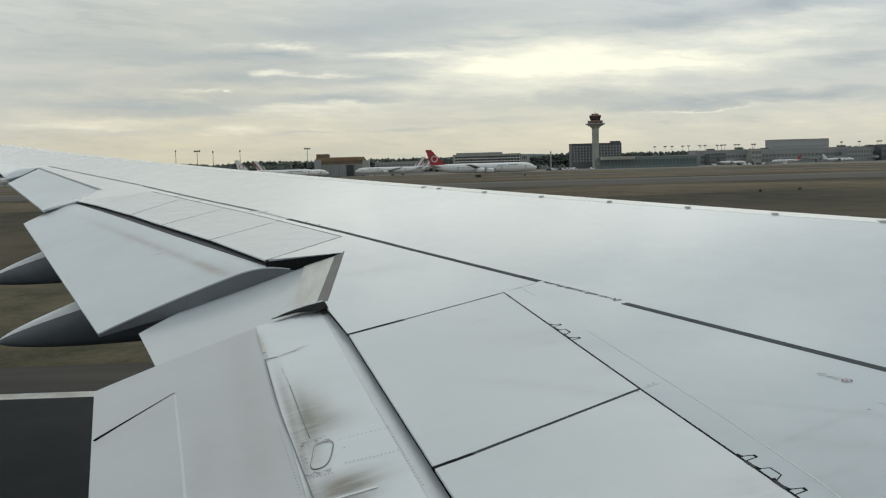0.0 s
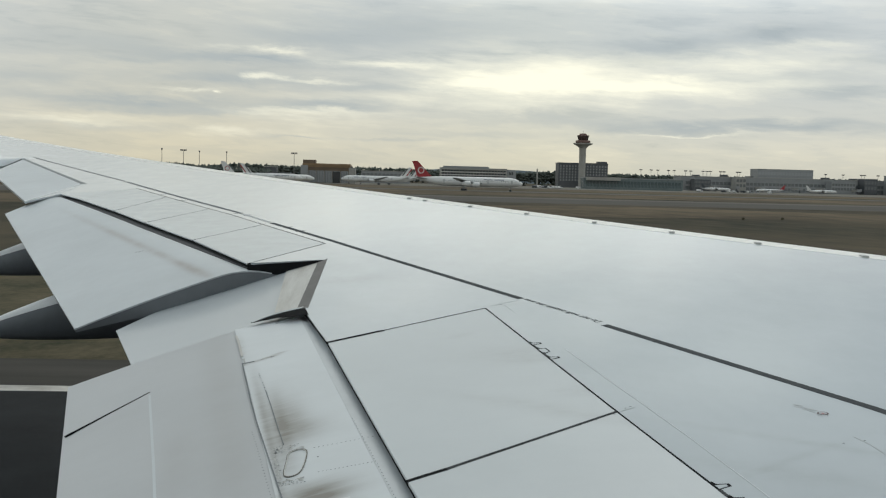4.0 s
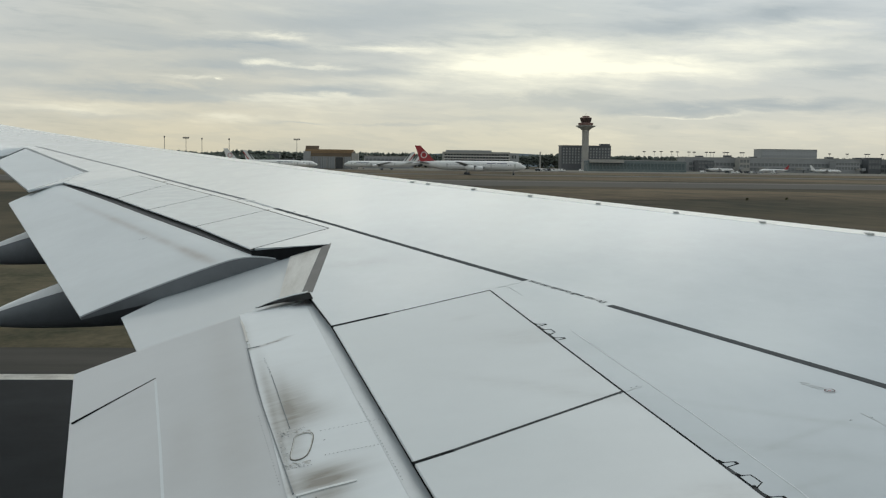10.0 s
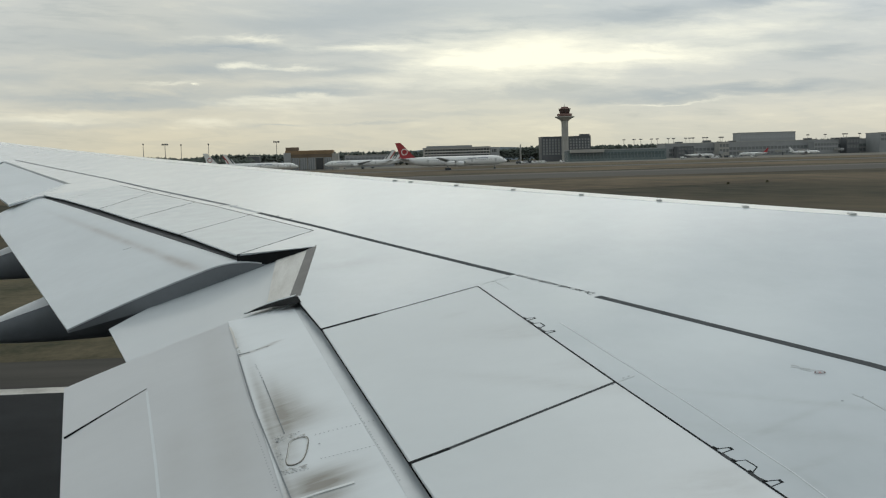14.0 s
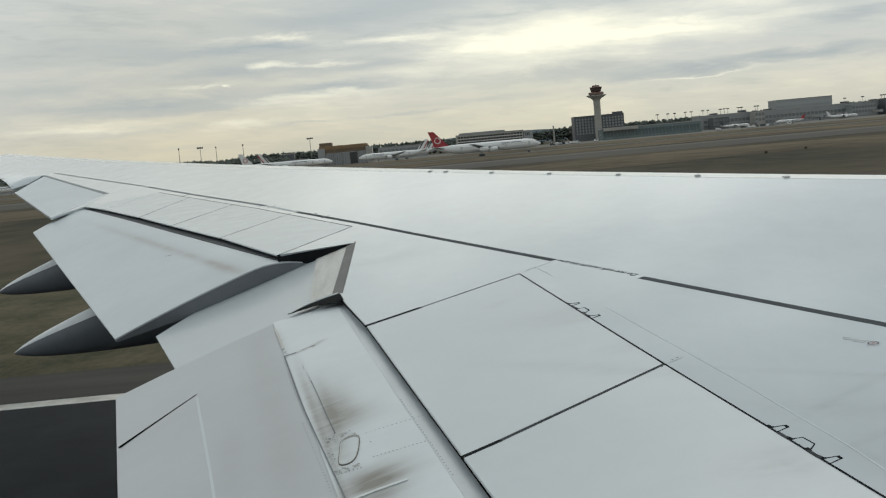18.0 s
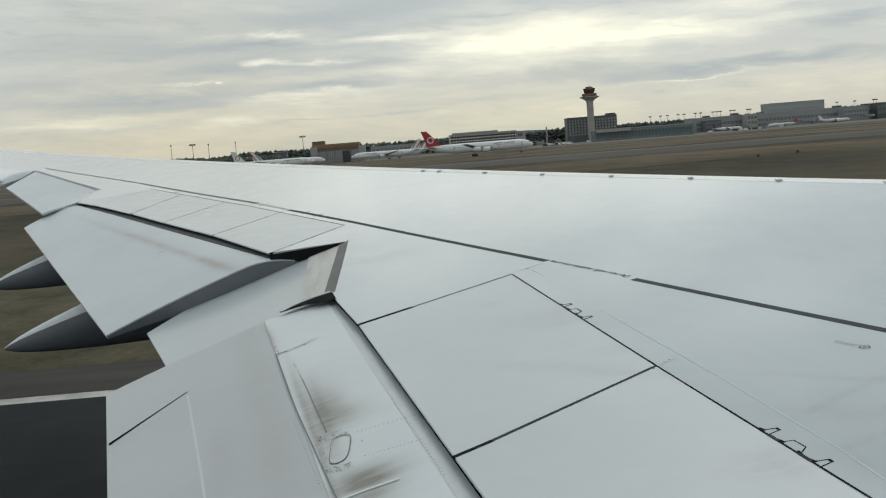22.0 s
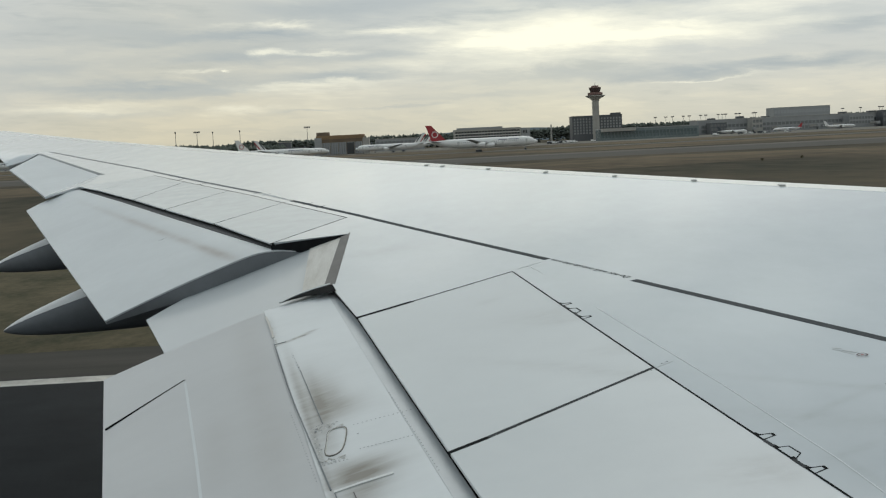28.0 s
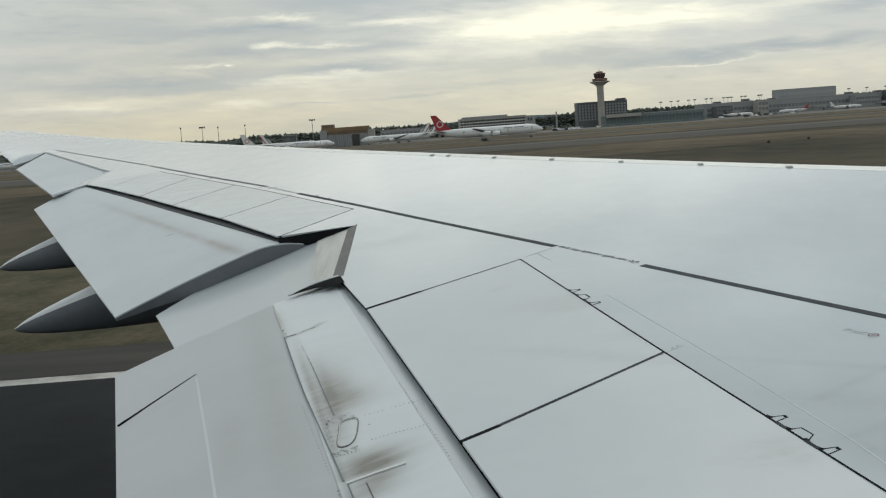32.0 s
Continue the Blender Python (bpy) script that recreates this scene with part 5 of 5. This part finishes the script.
part("antenna", tube((0, 0, 71), (0, 0, 74.5), 0.25, 0.12, 6), MAST, tower, shift=(0, 0, 0))
for i in range(12):
    a = i * math.pi / 6
    part("mullion", tube((6.25 * math.cos(a), 6.25 * math.sin(a), 62.6), (7.7 * math.cos(a), 7.7 * math.sin(a), 67.5), 0.16, 0.16, 5), DARKCLAD, tower, shift=(0, 0, 0))
block = building("tower_office", "dark office block at the foot of the tower", 10.77, 1400, 66, 24, 33.0, DARKCLAD, DARKCLAD, cols=16, rows=6, pane=GREYCLAD, fill=0.5)
roof_box(block, 26, 12, 12, 33.0, 2.4, DARKCLAD)
building("pavilion", "low glazed pavilion with a pale canopy", 13.45, 1180, 112, 22, 13.0, TEAL, GREYCLAD, trim=1.0, cols=28, rows=1, pane=PALEGLASS, z0=0.05, z1=0.9, fill=0.85)
part("canopy", box((-54, -6, 9.8), (-16, 4, 13.4), 0.1), CONCRETE, bpy.data.objects["pavilion"], "pale canopy", shift=(0, 0, 0))

# terminal range, big box, and the flood-light masts along its roof
terminal = building("terminal", "long grey terminal range with dark glazing", 21.77, 1450, 330, 40, 20.1, GREYCLAD, CONCRETE, cols=60, rows=2, fill=0.8, z0=0.05, z1=0.7)
building("terminal_block", "tall blank grey terminal block", 21.11, 1470, 80, 30, 32.8, GREYCLAD, GREYCLAD, cols=18, rows=3, fill=0.85, pane=ENGINE)
cargo = building("cargo_hall", "grey cargo hall with a dark glazed front", 28.44, 1400, 125, 40, 27, GREYCLAD, DARKCLAD, cols=24, rows=2, fill=0.85, z0=0.55, z1=0.95)
part("loading_front", box((-30, -1.2, 0), (45, -0.1, 14), 0.1), CONCRETE, cargo, "pale loading front", shift=(0, 0, 0))
building("terminal", "further grey terminal range with dark glazing", 33.0, 1450, 160, 40, 22, GREYCLAD, CONCRETE, cols=30, rows=2, fill=0.8)
# annexes, roof plant and boarding bridges that break up the long range
for bx, w, h, m in ((17.00, 22, 16, DARKCLAD), (18.94, 14, 20, CONCRETE), (23.93, 34, 17, GREYCLAD), (25.20, 18, 22, DARKCLAD)):
    building("annex", "low annex against the terminal front", bx, 1425, w, 20, h, m, GREYCLAD, cols=max(3, int(w / 4)), rows=2)
for bx, h in ((16.71, 2.0), (18.14, 3.0), (19.41, 1.6), (23.13, 2.4), (24.46, 2.0)):
    x0 = spot(bx, 1450)[0] - terminal.location.x
    roof_box(terminal, x0, 9, 10, 20.1, h, DARKCLAD)
for bx in (17.34, 18.43, 19.70, 21.50, 22.64, 24.25):
    br = thing("boarding_bridge", "grey boarding bridge on a wheeled leg", "boarding bridge", (*spot(bx, 1432), 0), "boarding bridges")
    part("tunnel", box((-1.6, -26, 4.2), (1.6, 0, 7.0), 0.1), CONCRETE, br, shift=(0, 0, 0))
    part("cab", box((-2.4, -30, 4.0), (2.4, -26, 7.4), 0.1), GREYCLAD, br, shift=(0, 0, 0))
    part("leg", box((-0.9, -24.5, 0.0), (0.9, -23.5, 4.2), 0.05), DARKCLAD, br, shift=(0, 0, 0))


def flood_mast(height, heads, label, name="floodlight_mast"):
    m = thing(name, label, "floodlight mast", (0, 0, 0), "apron floodlight masts")
    part("pole", tube((0, 0, 0), (0, 0, height), 0.38, 0.2, 8), MAST, m, shift=(0, 0, 0), smooth=True)
    for i in range(heads):
        x = (i - (heads - 1) / 2) * 1.5
        part("lamp", box((x - 0.6, -0.5, height - 0.2), (x + 0.6, 0.4, height + 1.3), 0.06), LAMPHEAD, m, "dark floodlight head", shift=(0, 0, 0))
    return m


def put(ob, bearing, distance, z=0.0, turn=0.0):
    ob.matrix_basis = pose(*spot(bearing, distance), z, 0, 0, turn)
    return ob


mast = put(flood_mast(27.0, 3, "slim grey apron floodlight mast"), 13.80, 1500)
for b in (14.33, 14.68, 15.23, 15.53, 16.11, 16.37, 17.00, 17.20, 17.37, 17.89, 18.06, 18.74, 18.85, 23.05, 23.88, 24.75, 24.88, 25.51):
    copy_thing(mast, pose(*spot(b, 1500), 0))
tall = put(flood_mast(26.8, 4, "tall apron floodlight mast with a wide head"), -10.43, 1000)
copy_thing(tall, pose(*spot(-4.69, 1010), 0))
thin = put(flood_mast(27.4, 1, "thin apron light pole", "light_pole"), -11.52, 1000)
for b, s in ((-9.62, 0.95), (-8.22, 0.9), (-16.39, 1.0)):
    copy_thing(thin, pose(*spot(b, 1020), -1.0))

# things further along the field
place = spot(31.0, 1500)
radar = thing("radar_tower", "slim concrete radar tower with platforms", "radar tower", (*place, 0))
part("shaft", lathe([(3.0, 0), (2.4, 30), (2.2, 46)]), CONCRETE, radar, "concrete shaft", True, (0, 0, 0))
for z, r in ((38, 6.5), (43, 4.5), (47, 5.5)):
    part("platform", lathe([(2.4, z - 1.5), (r, z), (r, z + 0.9), (2.0, z + 1.0)]), GREYCLAD, radar, "round platform", True, (0, 0, 0))
part("antenna", tube((0, 0, 47), (0, 0, 53), 0.4, 0.2, 6), MAST, radar, shift=(0, 0, 0))


hall = thing("arched_hall", "wide pale hall under a low arched roof", "hall", (*spot(35.5, 1480), 0))
arch = [(64 * math.cos(a), 9 + 17 * math.sin(a)) for a in [math.pi * k / 20 for k in range(21)]]
part("arched_roof", sheet([[(x, y, z) for x, z in arch] for y in (0, 30, 60)], [[(x * 0.985, y, z - 0.8) for x, z in arch] for y in (0, 30, 60)]), GREYCLAD, hall, "grey arched roof", True, (0, 0, 0))
bm = bmesh.new()
front = [bm.verts.new((x * 0.98, 1.0, z - 0.6)) for x, z in arch] + [bm.verts.new((-62.7, 1.0, 0)), bm.verts.new((62.7, 1.0, 0))]
bm.faces.new(front)
part("front_wall", bm, CONCRETE, hall, "pale front wall", shift=(0, 0, 0))
for sx in (-62.5, 61.7):
    part("side_wall", box((sx, 1.2, 0), (sx + 0.8, 59, 9.0)), CONCRETE, hall, shift=(0, 0, 0))
for i in range(8):
    part("hall_door", box((-40 + i * 10.1, 0.4, 0.2), (-30.4 + i * 10.1, 0.9, 12.5), 0.05), DARKCLAD, hall, "dark sliding door", shift=(0, 0, 0))
for bx, d, w, h, m in ((-19.5, 1150, 70, 9, GREYCLAD), (-24.0, 1180, 90, 11, DARKCLAD), (-28.5, 1160, 60, 14, GREYCLAD)):
    building("cargo_shed", "long low cargo shed at the edge of the apron", bx, d, w, 24, h, m, CONCRETE, cols=int(w / 6), rows=1)

# ---- parked and taxiing aircraft ----
def airliner(name, label, length, body, tail, engines, facing, bearing, distance, stripe=None):
    """A jet with fuselage, wings, tail and engines; nose towards +x when facing is 1."""
    s = length / 64.0
    p = thing(name, label, "airliner", (0, 0, 0), "airliners on the airfield")
    rad = 2.85 * s
    z0 = 5.2 * s
    secs = []
    for x, r, dz in ((32, 0.05, -0.7), (31.2, 0.32, -0.6), (29.5, 0.62, -0.35), (27, 0.88, -0.1), (23.5, 1.0, 0), (5, 1.0, 0), (-14, 1.0, 0), (-20, 0.86, 0.25), (-26, 0.55, 0.85), (-31, 0.2, 1.4), (-32, 0.06, 1.5)):
        secs.append([(x * s, r * rad * math.cos(a), z0 + dz * s + r * rad * math.sin(a)) for a in [2 * math.pi * q / 16 for q in range(16)]])
    part("fuselage", loft(secs), body, p, "white fuselage", True, (0, 0, 0))
    for sy in (-1, 1):
        t = [[(8 * s, sy * 2 * s, 4.6 * s), (-1.5 * s, sy * 2 * s, 4.4 * s)], [(-2 * s, sy * 15 * s, 5.8 * s), (-6.5 * s, sy * 15 * s, 5.7 * s)], [(-9.5 * s, sy * 29 * s, 7.4 * s), (-12.0 * s, sy * 29 * s, 7.35 * s)]]
        b = [[(x, y, z - 0.55 * s * (1.2 - i * 0.4)) for x, y, z in row] for i, row in enumerate(t)]
        part("wing", sheet(t, b), ENGINE, p, "grey wing", shift=(0, 0, 0))
        t = [[(-24.5 * s, sy * 1.0 * s, 6.6 * s), (-29.5 * s, sy * 1.0 * s, 6.6 * s)], [(-29.5 * s, sy * 9.5 * s, 7.4 * s), (-32 * s, sy * 9.5 * s, 7.4 * s)]]
        b = [[(x, y, z - 0.3 * s) for x, y, z in row] for row in t]
        part("tailplane", sheet(t, b), ENGINE, p, "grey tailplane", shift=(0, 0, 0))
        for k, (ex, ey) in enumerate(((4.5, 9.5), (-1.5, 18.5))[:max(1, engines // 2)]):
            e = part("engine", lathe([(0.75 * s, 0), (1.35 * s, 0.8 * s), (1.5 * s, 2.4 * s), (1.35 * s, 4.4 * s), (1.2 * s, 5.0 * s)], 16), PLANE if stripe is None else body, p, "white engine pod", True, (0, 0, 0))
            e.matrix_basis = Matrix.Translation((ex * s - 4.0 * s, sy * ey * s, 3.1 * s + 0.05 * ey * s)) @ Matrix.Rotation(radians(90), 4, "Y")
        for gx in (-3.0,):
            part("main_gear", box((gx * s - 1.4 * s, sy * 4.6 * s - 0.5 * s, 0), (gx * s + 1.4 * s, sy * 4.6 * s + 0.5 * s, 1.3 * s), 0.2 * s), TAILDARK, p, "dark wheel bogie", shift=(0, 0, 0))
            part("gear_leg", tube((gx * s, sy * 4.6 * s, 1.0 * s), (gx * s, sy * 4.2 * s, 4.2 * s), 0.2 * s, 0.25 * s, 8), ENGINE, p, shift=(0, 0, 0))
    part("nose_gear", box((24.0 * s, -0.45 * s, 0), (25.2 * s, 0.45 * s, 1.1 * s), 0.15 * s), TAILDARK, p, "dark nose wheels", shift=(0, 0, 0))
    part("gear_leg", tube((24.6 * s, 0, 0.9 * s), (24.6 * s, 0, 3.4 * s), 0.16 * s, 0.2 * s, 8), ENGINE, p, shift=(0, 0, 0))
    t = [[(-22.0 * s, -0.25 * s, 7.6 * s), (-30.5 * s, -0.25 * s, 7.2 * s)], [(-28.2 * s, -0.15 * s, 14.2 * s), (-32.8 * s, -0.15 * s, 14.2 * s)], [(-30.4 * s, -0.1 * s, 16.6 * s), (-33.8 * s, -0.1 * s, 16.6 * s)]]
    b = [[(x, -y, z) for x, y, z in row] for row in t]
    fin = part("fin", sheet(t, b), tail, p, "painted tail fin", shift=(0, 0, 0))
    if stripe == "disc":
        for sy in (-1, 1):
            bm = bmesh.new()
            a = [bm.verts.new((-28.4 * s + r * s * math.cos(q * math.pi / 10), sy * 0.27 * s, 11.2 * s + r * s * math.sin(q * math.pi / 10))) for r in (1.9,) for q in range(20)]
            c = [bm.verts.new((-28.4 * s + 1.45 * s * math.cos(q * math.pi / 10), sy * 0.27 * s, 11.2 * s + 1.45 * s * math.sin(q * math.pi / 10))) for q in range(20)]
            for q in range(20):
                bm.faces.new((a[q], a[(q + 1) % 20], c[(q + 1) % 20], c[q]))
            part("tail_ring", bm, PLANE if tail == TAILRED else TAILRED, fin, "painted ring on the fin", shift=(0, 0, 0))
    if stripe == "bands":
        for k in range(3):
            for sy in (-1, 1):
                bm = bmesh.new()
                x0 = -24.2 - k * 2.0
                vs = [(x0, 8.6), (x0 - 1.1, 8.6), (x0 - 6.0, 15.4), (x0 - 4.9, 15.4)]
                bm.faces.new([bm.verts.new((x * s, sy * 0.27 * s, z * s)) for x, z in vs])
                part("fin_band", bm, (TAILDARK, PLANE, TAILRED)[k], fin, "slanted colour band", shift=(0, 0, 0))
    # cabin windows, doors, cockpit glass, and the lettering
    wbm = box((-0.14 * s, -0.03, -0.2 * s), (0.14 * s, 0.03, 0.2 * s))
    wme = mesh_of("cabin_window", wbm, GLASS)
    for sy in (-1, 1):
        for i in range(34):
            ob = new("cabin_window", wme)
            ob.parent = p
            ob.location = ((22.5 - i * 1.15) * s, sy * rad * 0.985, z0 + 0.5 * s)
        for x in (25.0, 11.0, -15.0):
            part("cabin_door", box((x * s - 0.55 * s, sy * rad * (0.985 if x < 24 else 0.95) - 0.05, z0 - 0.9 * s), (x * s + 0.55 * s, sy * rad * (0.985 if x < 24 else 0.95) + 0.05, z0 + 1.2 * s)), DOORLINE, p, "grey door outline", shift=(0, 0, 0))
        if stripe:
            for xa, xb in ((8.5, 13.6), (14.5, 20.5)):
                part("fuselage_lettering", box((xa * s, sy * rad * 0.87 - 0.12, z0 + 1.15 * s), (xb * s, sy * rad * 0.87 + 0.12, z0 + 1.65 * s)), LETTERBLUE, p, "dark blue lettering along the fuselage", shift=(0, 0, 0))
    part("cockpit_window", box((28.6 * s, -1.2 * s, z0 + 0.55 * s), (30.0 * s, 1.2 * s, z0 + 1.15 * s), 0.1 * s), GLASS, p, "dark cockpit glass", shift=(0, 0, 0))
    p.matrix_basis = pose(*spot(bearing, distance), 0.02, 0, 0, 0 if facing > 0 else 180)
    return p


airliner("airliner", "white four-engined airliner with a red tail taxiing", 63.7, PLANE, TAILRED, 4, 1, 4.69, 622, "disc")
airliner("airliner", "white twin-engined airliner with a striped tail", 64, PLANE, PLANE, 2, -1, -0.34, 990, "bands")
airliner("airliner", "white twin-engined airliner with a striped tail", 64, PLANE, PLANE, 2, -1, 0.21, 1045, "bands")
airliner("airliner", "white airliner with a red ring on its pale tail", 60, PLANE, PLANE, 4, 1, -6.3, 800, "disc")
airliner("airliner", "white airliner with a grey and red tail", 58, PLANE, PLANE, 2, 1, -5.5, 860, "bands")
for bx in (-17.5, -21.0, -24.5):
    airliner("airliner", "white airliner parked tail-on at the far apron", 60, PLANE, TAILDARK if bx < -22 else PLANE, 2, 1, bx, 1020, "bands" if bx > -20 else None)
airliner("airliner", "small white airliner parked at the terminal", 40, PLANE, PLANE, 2, 1, 22.91, 1330)
airliner("airliner", "small white airliner with a red tail at the terminal", 38, PLANE, TAILRED, 2, -1, 20.4, 1345)
airliner("airliner", "small white airliner with a dark tail at the terminal", 38, PLANE, TAILDARK, 2, 1, 17.7, 1340)


# ---- a few shrubs in the grass ----
def shrub(x, y, size, seed):
    s = thing("shrub", "low dark shrub in the dry grass", "shrub", (x, y, 0), "shrubs")
    r = random.Random(seed)
    part("stem", tube((0, 0, 0), (0.05, 0, size * 0.5), 0.05, 0.03, 6), BROWN, s, shift=(0, 0, 0))
    bm = bmesh.new()
    for k in range(70):
        a, z = r.uniform(0, 6.28), r.random()
        q = size * (0.75 * r.random() ** 0.5) * (1 - 0.5 * z)
        p = Vector((q * math.cos(a), q * math.sin(a), size * (0.1 + z * 0.9) * (0.6 + 0.4 * r.random())))
        d1 = Vector((r.uniform(-1, 1), r.uniform(-1, 1), r.uniform(-1, 1))).normalized() * 0.16
        d2 = Vector((r.uniform(-1, 1), r.uniform(-1, 1), r.uniform(-1, 1))).normalized() * 0.10
        bm.faces.new([bm.verts.new(p - d1), bm.verts.new(p + d2), bm.verts.new(p + d1), bm.verts.new(p - d2)])
    part("leaves", bm, SHRUBLEAF, s, "dull dry leaves", shift=(0, 0, 0))


for i, (bx, d, size) in enumerate(((19.13, 190, 0.45), (21.08, 195, 0.4))):
    shrub(*spot(bx, d), size, 40 + i)

# ---- small vehicles on the apron ----
def van(mat, label):
    v = thing("van", label, "van", (0, 0, 0), "apron vehicles")
    part("body", box((-2.4, -0.95, 0.45), (1.3, 0.95, 2.5), 0.15), mat, v, shift=(0, 0, 0))
    part("bonnet", box((1.3, -0.9, 0.45), (2.5, 0.9, 1.5), 0.15), mat, v, shift=(0, 0, 0))
    part("side_window", box((-0.6, -0.98, 1.5), (1.2, 0.98, 2.2), 0.05), GLASS, v, shift=(0, 0, 0))
    for x in (-1.6, 1.6):
        for y in (-0.85, 0.85):
            part("wheel", tube((x, y - 0.12, 0.36), (x, y + 0.12, 0.36), 0.36, 0.36, 12), DULLBLACK, v, shift=(0, 0, 0))
    return v


rng = random.Random(9)
vans = [put(van(PLANE, "small white van on the apron"), 10.53, 1130), put(van(ENGINE, "small grey van on the apron"), 8.42, 1150), put(van(TAILDARK, "small dark van on the apron"), 8.87, 1160)]
for i in range(46):
    lo, hi = ((7.97, 9.63) if i < 26 else (16.71, 20.67)) if i < 40 else (-3.73, -1.31)
    copy_thing(vans[rng.choice((0, 0, 1, 2))], pose(*spot(rng.uniform(lo, hi), rng.uniform(1090, 1170)), 0, 0, 0, rng.uniform(-30, 30)))
bpy.context.view_layer.update()
